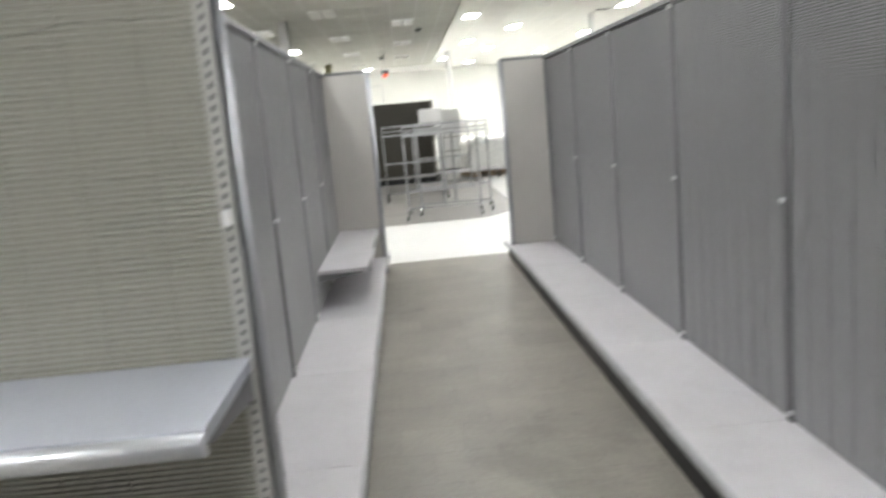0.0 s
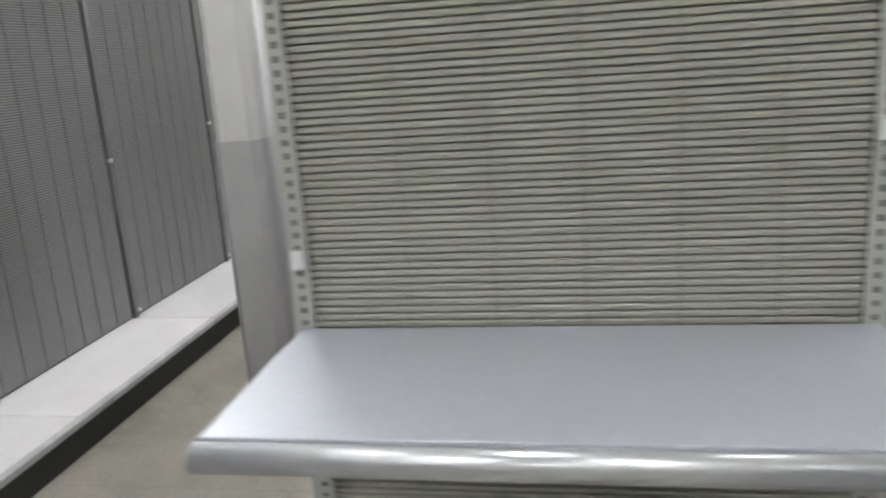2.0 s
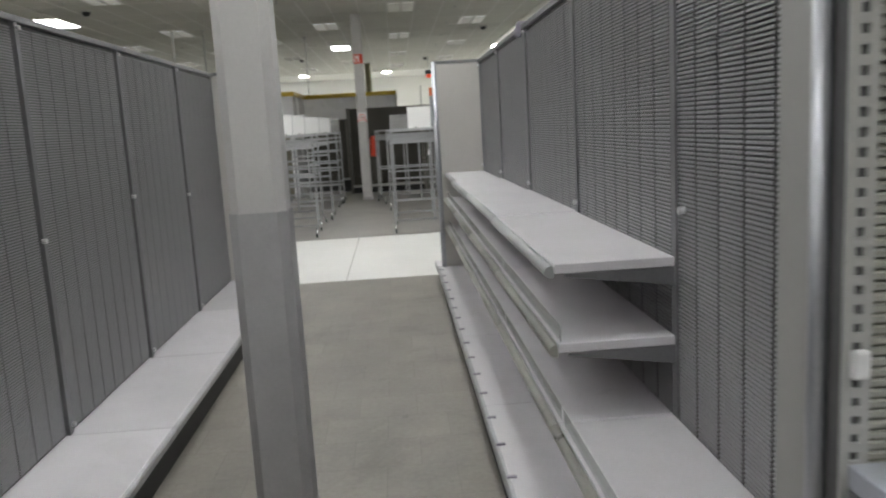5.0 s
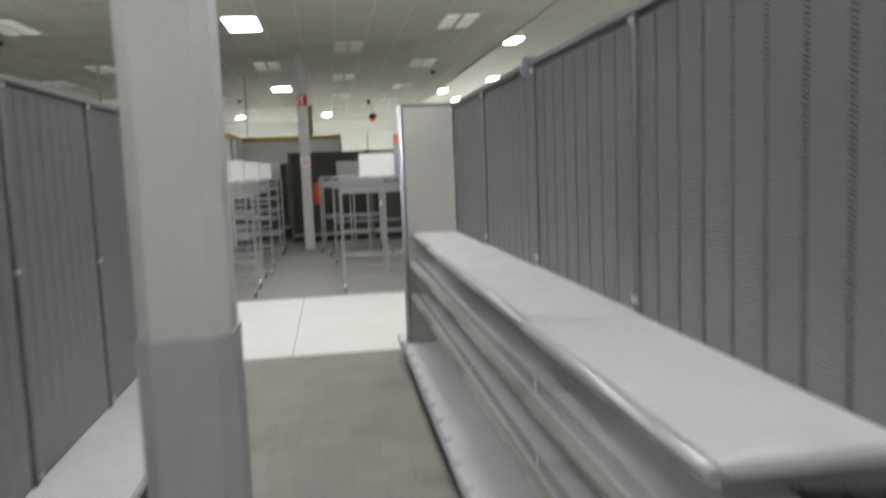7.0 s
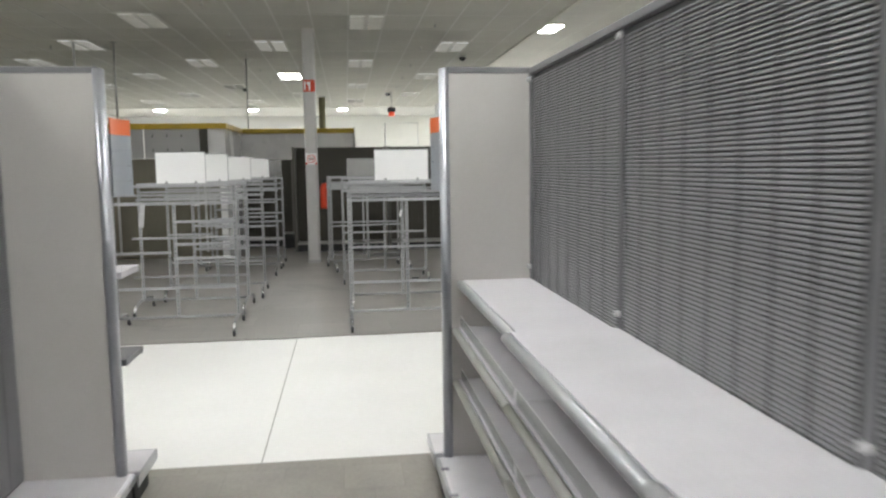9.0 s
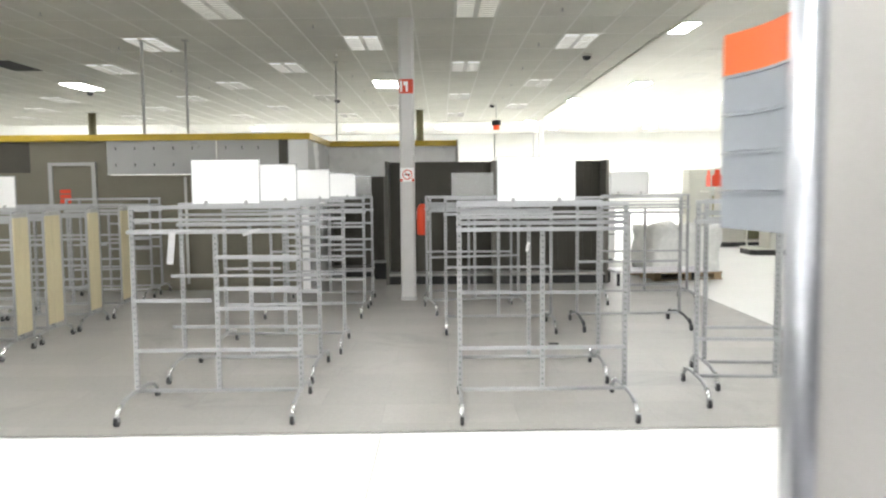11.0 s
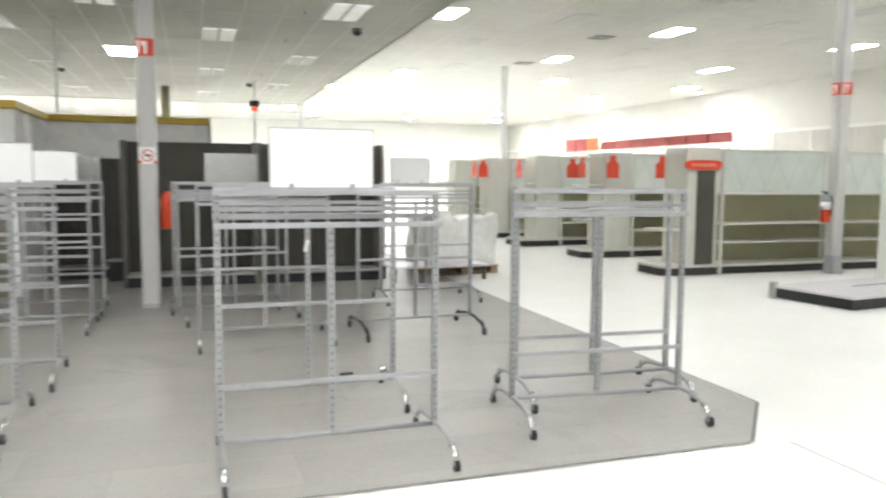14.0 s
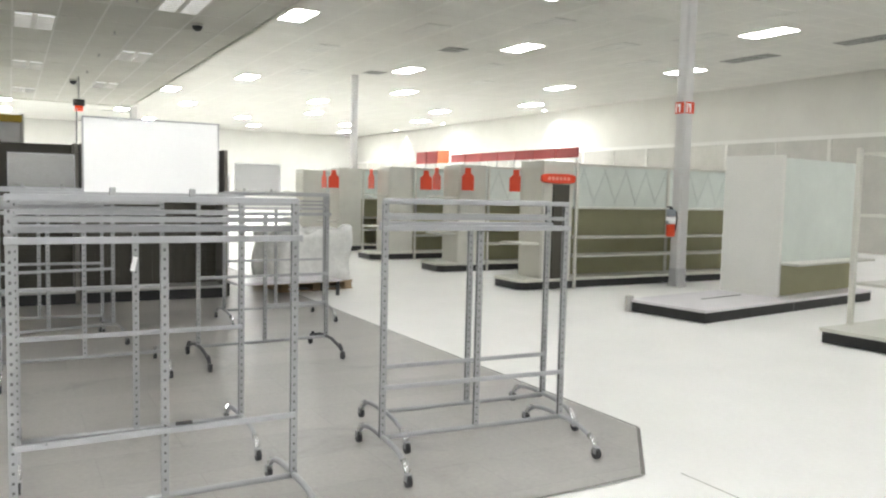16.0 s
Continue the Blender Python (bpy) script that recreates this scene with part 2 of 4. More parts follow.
def mesh_of(name, bm, mats):
    bmesh.ops.recalc_face_normals(bm, faces=bm.faces)
    me = bpy.data.meshes.new(name)
    bm.to_mesh(me)
    bm.free()
    for m in (mats if isinstance(mats, (list, tuple)) else [mats]):
        me.materials.append(m)
    return me


def part(name, bm, material, parent, label=""):
    ob = new(name, mesh_of(name, bm, material))
    ob.parent = parent
    if label:
        tagged(ob, label)
    return ob


def box_part(name, dims, material, parent, label="", bevel=0.0):
    bm = bmesh.new()
    add_box(bm, *dims, bevel=bevel)
    return part(name, bm, material, parent, label)


def thing(name, m, label, category, group="", kind=""):
    ob = new(name)
    ob.empty_display_size = 0.1
    ob.matrix_basis = m
    return tagged(ob, label, category, group, kind)


def structure(name, bm, material, label):
    return tagged(new(name, mesh_of(name, bm, material)), label, name.split("_")[0], kind="structure")


# ---- floors ----
bm = bmesh.new()
add_box(bm, WEST - 0.2, EAST + 0.2, SOUTH - 0.2, NORTH + 0.2, -0.3, -0.004)
structure("floor", bm, tile_white, "polished white tile floor of the sales hall")
bm = bmesh.new()
add_box(bm, WEST, 6.2, SOUTH, TILE_Y, -0.004, 0.0)
structure("floor_aisles", bm, floor_grey, "worn grey-beige vinyl floor of the aisles")
bm = bmesh.new()
EDGE = [(WEST, VINYL_Y + 0.015 * WEST), (2.08, VINYL_Y + 0.07), (VINYL_X, 12.50), (VINYL_X, 24.0)]
add_prism(bm, EDGE + [(WEST, 24.0)], 2, -0.003, 0.001)
structure("floor_vinyl", bm, vinyl_grey, "pale grey vinyl floor under the clothes racks")
bm = bmesh.new()
for a, b in zip(EDGE, EDGE[1:]):
    d = (Vector(b) - Vector(a)).normalized()
    n = Vector((d.y, -d.x)) * 0.022
    bm.faces.new([bm.verts.new((p[0], p[1], 0.0035)) for p in (a, b, (b[0] + n.x, b[1] + n.y), (a[0] + n.x, a[1] + n.y))])
structure("trim_floor", bm, joint_dark, "dark metal strip along the vinyl floor's edge")
bm = bmesh.new()
for x in (-8.7, -5.03, -1.36, 2.31, 5.98):
    add_box(bm, x - 0.004, x + 0.004, TILE_Y, VINYL_Y + 0.015 * x - 0.03, -0.004, -0.0025)
structure("trim_joint", bm, mat("joint_tile", (0.42, 0.41, 0.38), 0.6), "thin grey joints in the white tile walkway")

# ---- walls ----
T = 0.2
for name, dims in (("wall_west", (WEST - T, WEST, SOUTH, NORTH)), ("wall_south", (WEST - T, EAST + T, SOUTH - T, SOUTH)),
                   ("wall_north", (WEST - T, EAST + T, NORTH, NORTH + T)), ("wall_east", (EAST, EAST + T, SOUTH, NORTH))):
    bm = bmesh.new()
    add_box(bm, *dims, -0.3, HIGH + 0.3)
    structure(name, bm, wall_cream if name == "wall_east" else wall_white, "tall white painted wall of the hall")
bm = bmesh.new()
add_box(bm, EAST - 0.06, EAST - 0.003, SOUTH, NORTH - 0.01, 0.0, 3.3)
add_box(bm, EAST - 0.10, EAST - 0.003, SOUTH, NORTH - 0.01, 3.3, 3.42, 1)
band = structure("wall_band", bm, [wall_band, wall_white], "grey-beige lower wall band with a white rail")
for k in range(24):
    y = 14.0 + 1.9 * k
    box_part("batten", (EAST - 0.09, EAST - 0.061, y, y + (0.12 if k % 2 else 0.03), 0.0, 3.299), wall_cream, band)

# ---- ceilings ----
CX, CY = 0.555, 1.21
bm = bmesh.new()
add_box(bm, WEST, EDGE_X, SOUTH, EDGE_Y, LOW, LOW + 0.12)
x = -2.16 - CX / 2
k0 = math.ceil((WEST - x) / CX)
for k in range(k0, int((EDGE_X - x) / CX) + 1):
    add_box(bm, x + k * CX - 0.012, x + k * CX + 0.012, SOUTH, EDGE_Y, LOW - 0.006, LOW, 1)
y = 14.54 - CY / 2
for k in range(math.ceil((SOUTH - y) / CY), int((EDGE_Y - y) / CY) + 1):
    add_box(bm, WEST, EDGE_X, y + k * CY - 0.012, y + k * CY + 0.012, LOW - 0.0045, LOW, 1)
add_box(bm, EDGE_X, EDGE_X + 0.08, SOUTH, EDGE_Y + 0.08, LOW - 0.02, HIGH, 0)
add_box(bm, WEST, EDGE_X, EDGE_Y, EDGE_Y + 0.08, LOW - 0.02, HIGH, 0)
structure("ceiling_low", bm, [ceil_tile, ceil_bar], "low suspended ceiling of off-white tiles in a metal grid")
bm = bmesh.new()
add_box(bm, EDGE_X + 0.08, EAST, SOUTH, EDGE_Y + 0.08, HIGH, HIGH + 0.12)
add_box(bm, WEST, EAST, EDGE_Y + 0.08, NORTH, HIGH, HIGH + 0.12)
for k in range(16):
    xx = EDGE_X + 0.7 + k * 1.22
    if xx < EAST:
        add_box(bm, xx - 0.01, xx + 0.01, SOUTH, NORTH, HIGH - 0.004, HIGH, 1)
for k in range(112):
    yy = SOUTH + 0.3 + k * 0.61
    if yy < NORTH:
        add_box(bm, EDGE_X + 0.1, EAST, yy - 0.008, yy + 0.008, HIGH - 0.003, HIGH, 1)
structure("ceiling_high", bm, [ceil_high, ceil_bar], "high white suspended ceiling with a fine tile grid")


# ---- ceiling lights ----
def ceiling_light(kind):
    glow = {"twin": light_twin, "dim": light_dim, "bright": light_bright, "high": light_high, "far": light_far}[kind]
    w, l = (CX / 2, CY / 2) if kind not in ("high", "far") else (0.305, 0.61)
    ob = thing("ceiling_light", pose(0, 0, -50), {"twin": "twin-lens ceiling light in the tile grid, lit", "dim": "twin-lens ceiling light in the tile grid, barely lit",
               "bright": "flat bright ceiling panel light, in part added fill over the aisles", "high": "bright panel light in the high white ceiling", "far": "far high ceiling panel light, boosted to brighten the far hall"}[kind], "ceiling light", "ceiling lights")
    bm = bmesh.new()
    for a in ((-w, -w + 0.03, -l, l), (w - 0.03, w, -l, l), (-w + 0.03, w - 0.03, -l, -l + 0.03), (-w + 0.03, w - 0.03, l - 0.03, l)):
        add_box(bm, *a, -0.012, -0.0065)
    if kind in ("twin", "dim"):
        add_box(bm, -0.035, 0.035, -l + 0.03, l - 0.03, -0.014, -0.0065)
    part("frame", bm, ceil_bar, ob)
    lenses = [(-w + 0.03, -0.035), (0.035, w - 0.03)] if kind in ("twin", "dim") else [(-w + 0.03, w - 0.03)]
    for a, b in lenses:
        bm = bmesh.new()
        add_box(bm, a, b, -l + 0.03, l - 0.03, -0.010, -0.0066)
        part("diffuser", bm, glow, ob, "glowing lens")
        if kind in ("twin", "dim"):
            bm = bmesh.new()
            for k in range(1, 10):
                yy = -l + 0.03 + (2 * l - 0.06) * k / 10
                add_box(bm, a, b, yy - 0.003, yy + 0.003, -0.028, -0.0101)
            tagged(part("louvre", bm, ceil_bar, ob), "thin cross louvres", kind="stuff")
    return ob


protos = {k: ceiling_light(k) for k in ("twin", "dim", "bright", "high", "far")}
DIM = {(1, 0), (1, -1)}
BRIGHT = {(0, 0), (4, 0), (-1, 0), (4, -2), (1, -2), (-5, -1)}
for k in range(-8, 8):
    yy = 14.54 + 2.42 * k
    for j in range(-4, 2):
        xx = (-2.16 if k % 2 == 0 else -0.495) + 3.33 * j
        if not (WEST + 0.4 < xx < EDGE_X - 0.4 and SOUTH + 0.7 < yy < EDGE_Y - 0.7):
            continue
        # rows out of view over aisles and walkway are bright only as added fill
        kind = "bright" if (k, j) in BRIGHT or k == -2 or -3.0 < yy < 9.0 else ("dim" if (k, j) in DIM or (k * 7 + j * 5) % 6 == 0 else "twin")
        copy_thing(protos[kind], pose(xx, yy, LOW))
HIGH_ROWS = {-4.6: 5.0, 0.4: 8.0, 5.4: 4.6, 10.4: 8.0, 15.4: 5.0, 20.5: 8.0, 25.2: 4.6, 30.3: 3.9, 35.2: 6.2, 40.2: 4.6, 45.2: 6.2, 50.2: 4.0, 55.2: 6.0}
for yy, x0 in HIGH_ROWS.items():
    for j in range(3):
        if x0 + 6 * j < EAST - 1:
            copy_thing(protos["far" if yy > 33 else "high"], pose(x0 + 6 * j, yy + 0.25 * j, HIGH))
# unseen block of panels added to brighten the hall past the low ceiling
for k in range(4):
    for j in range(3):
        copy_thing(protos["far"], pose(-12 + 5.5 * j, 37.5 + 5.6 * k, HIGH))
for p in protos.values():
    for o in (*p.children_recursive, p):
        bpy.data.objects.remove(o)


# ---- slatted shelving along the aisles ----
PITCH, SLATS = 0.0122, 148


def slat_mesh(length, segs, gap=0.0055, high=0.0077, deep=0.0052, shift=0.0):
    bm = bmesh.new()
    step = length / segs
    for k in range(segs):
        a = k * step + gap + (shift if k else 0.0)
        b = (k + 1) * step - gap + (shift if k < segs - 1 else 0.0)
        prof = ((0.0, 0.0), (deep, 0.0012), (deep, high - 0.0022), (0.0, high))
        va = [bm.verts.new((p[0], a, p[1])) for p in prof]
        vb = [bm.verts.new((p[0], b, p[1])) for p in prof]
        for i in range(3):
            bm.faces.new((va[i], vb[i], vb[i + 1], va[i + 1]))
        bm.faces.new(va)
        bm.faces.new(vb[::-1])
    return bm


def add_slats(parent, length, material, z0, count, each, u0=0.0, segs=8, name="slat", **shape):
    """Horizontal slats: each an object on shared mesh data, or joined."""
    base = slat_mesh(length, segs, **shape)
    if each:
        me = mesh_of("slat", base, material)
        for k in range(count):
            o = new(name, me)
            o.parent = parent
            o.location = (0, u0, z0 + k * PITCH)
        return
    vs = [v.co.copy() for v in base.verts]
    base.verts.index_update()
    fs = [[v.index for v in f.verts] for f in base.faces]
    base.free()
    verts, faces = [], []
    for k in range(count):
        off = len(verts)
        verts += [(v.x, v.y + u0, v.z + z0 + k * PITCH) for v in vs]
        faces += [[i + off for i in f] for f in fs]
    me = bpy.data.meshes.new("slats")
    me.from_pydata(verts, [], faces)
    me.materials.append(material)
    ob = new("slats", me)
    ob.parent = parent
    tagged(ob, kind="stuff")


def slotted_upright(parent, y, z0, z1, w=0.036, front=0.013, material=None, slots=True, step=0.05):
    bm = bmesh.new()
    h = w / 2
    add_box(bm, -0.03, front - 0.004, y - h + 0.001, y + h - 0.001, z0, z1, 1 if slots else 0)
    if slots:
        add_box(bm, front - 0.004, front, y - h, y - 0.005, z0, z1)
        add_box(bm, front - 0.004, front, y + 0.005, y + h, z0, z1)
        z = z0
        while z < z1 - step:
            add_box(bm, front - 0.004, front, y - 0.005, y + 0.005, z, z + step * 0.5)
            z += step
    else:
        add_box(bm, front - 0.004, front, y - h, y + h, z0, z1)
    return part("upright", bm, [material or upright_grey, slot_dark], parent, "slotted metal upright")


def shelf_board(parent, depth, z, y0, y1, top, nose, rail=False, fence=False, name="shelf"):
    bm = bmesh.new()
    add_box(bm, 0.012, depth - 0.018, y0 + 0.005, y1 - 0.005, z - 0.028, z, bevel=0.003)
    sh = part(name, bm, top, parent)
    bm = bmesh.new()
    prof = [(depth - 0.0145, z - 0.003), (depth - 0.006, z - 0.002), (depth + 0.006, z - 0.008), (depth + 0.012, z - 0.02), (depth + 0.008, z - 0.033), (depth - 0.004, z - 0.04), (depth - 0.018, z - 0.04)]
    for f in add_prism(bm, [(p[0], p[1]) for p in prof], 1, y0 + 0.002, y1 - 0.002):
        f.smooth = len(f.verts) == 4
    part("nose", bm, rail_yellow if rail else nose, sh, "cloudy price rail" if rail else "rounded metal front edge")
    for y in (y0 + 0.006, y1 - 0.010):
        bm = bmesh.new()
        add_prism(bm, [(0.012, z - 0.03), (depth - 0.05, z - 0.03), (depth - 0.05, z - 0.04), (0.012, z - 0.085)], 1, y, y + 0.004)
        part("bracket", bm, upright_grey, sh, "tapered steel bracket")
    if fence:
        bm = bmesh.new()
        add_box(bm, depth - 0.03, depth - 0.0285, y0 + 0.02, y1 - 0.02, z + 0.001, z + 0.052)
        o = part("fence", bm, acrylic, sh, "clear plastic shelf fence")
        o.visible_shadow = False
        # white strip paints the highlight along the clear fence's top edge
        box_part("fence_edge", (depth - 0.0305, depth - 0.028, y0 + 0.02, y1 - 0.02, z + 0.0525, z + 0.055), knob_white, sh, "white strip for the highlight on the fence edge")
    return sh


def bay(m, each, label, shelves=(), deck_depth=0.485, clips=False, knob_z=1.05, knob_y=0.0, slots=False, notch=0.0012, group="slatted shelving bays"):
    """One bay: local x points out of the slatted face, local y runs along it."""
    ob = thing("shelving_bay", m, label, "shelving", group)
    # back sheet darkened to stand for shade in the slat gaps
    box_part("back_panel", (-0.022, -0.004, 0.018, BAY - 0.018, 0.172, TOP - 0.03), panel_gap_shade, ob)
    add_slats(ob, BAY - 0.04, slat_grey, 0.185, SLATS, each, 0.02, gap=notch)
    slotted_upright(ob, 0.019, 0.0, TOP, slots=slots)
    bm = bmesh.new()
    add_box(bm, -0.03, 0.02, 0.0, BAY, TOP - 0.028, TOP, bevel=0.004)
    part("top_rail", bm, upright_grey, ob, "grey metal top rail")
    bm = bmesh.new()
    add_box(bm, -0.02, deck_depth - 0.014, 0.002, BAY - 0.002, 0.135, 0.17, bevel=0.003)
    part("deck", bm, deck_white, ob, "scuffed off-white base deck")
    bm = bmesh.new()
    for f in add_prism(bm, [(deck_depth - 0.014, 0.169), (deck_depth - 0.002, 0.166), (deck_depth + 0.006, 0.157), (deck_depth + 0.006, 0.132), (deck_depth - 0.014, 0.126)], 1, 0.001, BAY - 0.001):
        f.smooth = False
    part("deck_edge", bm, deck_edge, ob, "bare metal deck edge")
    box_part("kick_plate", (-0.02, deck_depth - 0.018, 0.0, BAY, 0.0, 0.1245), kick_black, ob, "black kick plate")
    for z, y in ((knob_z, knob_y), (0.21, 0.035), (TOP - 0.05, 0.02)):
        bm = bmesh.new()
        add_tube(bm, [(0.008, y, z), (0.024, y, z), (0.028, y, z)], 0.011, 8)
        part("knob", bm, knob_white, ob, "small white plastic clip")
    if clips:
        for k in range(4):
            bm = bmesh.new()
            add_box(bm, deck_depth - 0.04, deck_depth - 0.002, 0.15 + k * 0.3, 0.165 + k * 0.3, 0.1705, 0.177)
            part("clip", bm, clamp_grey, ob)
    for kw in shelves:
        shelf_board(ob, **kw)
    return ob


def west_facing(x, y):
    return pose(x, y + BAY, 0, 0, 0, 180)


for k in range(5):       # middle run, side facing the camera's aisle
    shelves = [dict(depth=0.385, z=0.56, y0=0, y1=BAY, top=deck_white, nose=nose_silver, rail=True, fence=True)]
    if k > 0:
        shelves.append(dict(depth=0.385, z=0.815, y0=0, y1=BAY + (0.03 if k == 1 else 0), top=deck_white, nose=nose_silver, rail=True, fence=True))
        shelves.append(dict(depth=0.36 if k == 4 else 0.39, z=1.055 + (0.0, 0.0, 0.005, -0.003, -0.013)[k], y0=0, y1=BAY + (0.03 if k == 1 else 0), top=deck_white, nose=nose_pale))
    bay(west_facing(FACE_M, Y_NEAR + k * BAY), True, "grey slatted bay with white shelves" if k else "grey slatted bay with one low shelf", shelves, 0.48, True, 1.10 if k else 1.20, 0.02 if k else 0.10, notch=0.0085)
for k in range(5):       # middle run, other side
    shelves = [dict(depth=0.40, z=0.475, y0=0.3 if k == 3 else 0, y1=BAY, top=deck_white, nose=nose_pale)] if k >= 3 else []
    bay(pose(FACE_N, Y_NEAR + k * BAY, 0), False, "grey slatted bay with an empty deck", shelves, 0.46, notch=0.004)
for k in range(-3, 5):   # run on the far side of the camera's aisle
    bay(pose(FACE_L, Y_NEAR + k * BAY + 0.03, 0), k in (1, 2, 3), "dark grey slatted bay, empty above its white deck", knob_z=1.16 if k % 2 else 1.07, notch=0.005)
for k in range(-3, 5):   # run along the second aisle
    bay(west_facing(FACE_R, Y_NEAR + k * BAY), False, "grey slatted bay, empty above its white deck", knob_z=1.08, notch=0.004)
for y, z in ((5.72, TOP - 0.075),):
    ob = thing("rail_clamp", pose(FACE_M, y, z), "cloudy plastic clamp on the shelving's top rail", "clamp", "rail clamps")
    bm = bmesh.new()
    add_prism(bm, [(-0.052, 0.0), (-0.024, 0.0), (-0.024, 0.078), (0.05, 0.078), (0.05, 0.092), (-0.04, 0.092), (-0.052, 0.08)], 1, -0.016, 0.016)
    part("body", bm, clamp_grey, ob)
    box_part("jaw", (-0.062, -0.053, -0.018, 0.018, 0.01, 0.05), clamp_grey, ob, bevel=0.002)
# plain backs that close the two single-sided runs
for name, x0, x1 in (("left", FACE_L - 0.45, FACE_L - 0.035), ("right", FACE_R + 0.035, FACE_R + 0.45)):
    ob = thing("shelving_run", pose(0, 0, 0), "plain grey back of the shelving run", "shelving")
    box_part("back", (x0, x1, Y_NEAR - 3 * BAY, Y_FAR - 0.03, 0.0, TOP - 0.035), panel_grey, ob)


# ---- end units at the far end of the runs ----
def far_end(x0, x1, deck0, deck1, label):
    ob = thing("end_unit", pose(0, Y_FAR + 0.02, 0), label, "end shelving", "end units by the walkway")
    bm = bmesh.new()
    add_box(bm, x0 + 0.02, x1 - 0.02, -0.016, 0.016, 0.172, TOP - 0.02)
    part("panel", bm, end_beige, ob, "flat warm grey sheet")
    for x in (x0, x1):
        bm = bmesh.new()
        pts = []
        for a in range(12):
            t = 2 * math.pi * a / 12
            pts.append((x + 0.023 * math.copysign(abs(math.cos(t)) ** 0.6, math.cos(t)), 0.03 * math.copysign(abs(math.sin(t)) ** 0.6, math.sin(t))))
        for f in add_prism(bm, pts, 2, 0.0, TOP):
            f.smooth = len(f.verts) == 4
        part("post", bm, post_silver, ob, "brushed silver corner post")
    box_part("top_rail", (x0, x1, -0.02, 0.02, TOP - 0.02, TOP + 0.008), upright_grey, ob, bevel=0.004)
    bm = bmesh.new()
    add_box(bm, deck0, deck1, 0.034, 0.32, 0.135, 0.17, bevel=0.003)
    part("deck", bm, deck_white, ob)
    bm = bmesh.new()
    add_box(bm, deck0 - 0.008, deck0, -0.02, 0.34, 0.115, 0.168)
    add_box(bm, deck1, deck1 + 0.008, -0.02, 0.34, 0.115, 0.168)
    add_box(bm, deck0, deck1, 0.32, 0.334, 0.115, 0.168)
    part("deck_edge", bm, deck_edge, ob, "metal deck edge")
    box_part("kick_plate", (deck0 + 0.03, deck1 - 0.03, 0.034, 0.29, 0.0, 0.13), kick_black, ob)
    bm = bmesh.new()
    add_box(bm, x0 + 0.03, x1 - 0.03, 0.017, 0.022, 1.35, 1.6)
    part("label_plate", bm, acrylic, ob, "clear plastic label holder")
    return ob


far_end(-0.40, 0.62, -0.462, 0.655, "end unit with warm grey sheet and silver posts")
lu = far_end(-3.15, -1.94, -3.20, -1.87, "end unit with silver posts and two shelves")
for z, d, top in ((0.71, 0.33, upright_grey), (1.12, 0.33, deck_white)):
    sh = box_part("shelf", (-3.15, -1.90, 0.034, d - 0.012, z - 0.03, z), top, lu, "grey metal shelf" if z < 1 else "white metal shelf", bevel=0.003)
    bm = bmesh.new()
    add_prism(bm, [(d - 0.012, z - 0.001), (d, z - 0.005), (d + 0.006, z - 0.018), (d, z - 0.036), (d - 0.012, z - 0.038)], 0, -3.15, -1.90)
    part("nose", bm, nose_pale, sh, "rounded front edge")
far_end(1.945, 3.15, 1.90, 3.20, "end unit with warm grey sheet and silver posts")


def label_flag(m, label):
    ob = thing("label_flag", m, label, "aisle marker", "aisle markers")
    wide = 0.22

    def sheet(z0, z1, lip=0.0):
        bm = bmesh.new()
        n = 8
        arc = [(-wide * k / n, 0.014 * math.sin(3.1 * k / n) - lip) for k in range(n + 1)]
        add_prism(bm, arc + [(p[0], p[1] + 0.004) for p in arc[::-1]], 2, z0, z1)
        return bm
    part("tab", sheet(0.285, 0.36), orange, ob, "bright orange top tab")
    for k in range(4):
        part("panel", sheet(0.002 + k * 0.071, 0.066 + k * 0.071), flag_grey, ob, "blue-grey plastic panel")
        part("ridge", sheet(0.0665 + k * 0.071, 0.0715 + k * 0.071, 0.003), flag_grey, ob, "raised ridge between two panels")
    bm = bmesh.new()
    add_box(bm, -wide + 0.003, -0.003, 0.019, 0.022, 0.0, 0.285)
    part("backing", bm, mat("flag_backing", (0.3, 0.32, 0.35), 0.5), ob)
    return ob


label_flag(pose(-0.404, 8.20, 1.465, 0, 0, -81), "grey and orange plastic flag on a silver post")
label_flag(pose(-1.885, 8.42, 1.465, 0, 0, 82), "grey and orange plastic flag on a silver post")

# ---- end unit that faces the cross aisle ----
EX0, EX1, EY = -0.318, 0.568, 1.82
ec = thing("end_unit", pose(EX0, EY, 0, 0, 0, -90), "end unit with a silver shelf before beige slats", "end shelving")
W = EX1 - EX0
box_part("back_panel", (-0.03, -0.004, 0.02, W - 0.02, 0.17, TOP - 0.03), panel_olive_shade, ec)
add_slats(ec, W - 0.05, slat_beige, 0.185, SLATS, True, 0.025, 6, gap=0.0015, high=0.0094, deep=0.003, shift=0.022)
for y in (0.012, W - 0.012):
    slotted_upright(ec, y, 0.0, TOP, 0.032, 0.014, upright_pale, True, 0.021)
for y in (-0.014, W + 0.014):
    bm = bmesh.new()
    add_tube(bm, [(-0.022, y, 0.0), (-0.022, y, TOP + 0.01)], 0.010, 12)
    part("post", bm, post_silver, ec, "round silver end post")
box_part("top_rail", (-0.03, 0.016, 0.0, W, TOP - 0.03, TOP), upright_pale, ec, bevel=0.004)
box_part("core", (-0.2, -0.031, 0.03, W - 0.03, 0.0, TOP - 0.03), panel_grey, ec)
shelf_board(ec, 0.405, 1.078, 0.0, W, shelf_silver, nose_silver)
shelf_board(ec, 0.36, 0.65, 0.0, W, deck_white, nose_silver, name="lower_shelf")
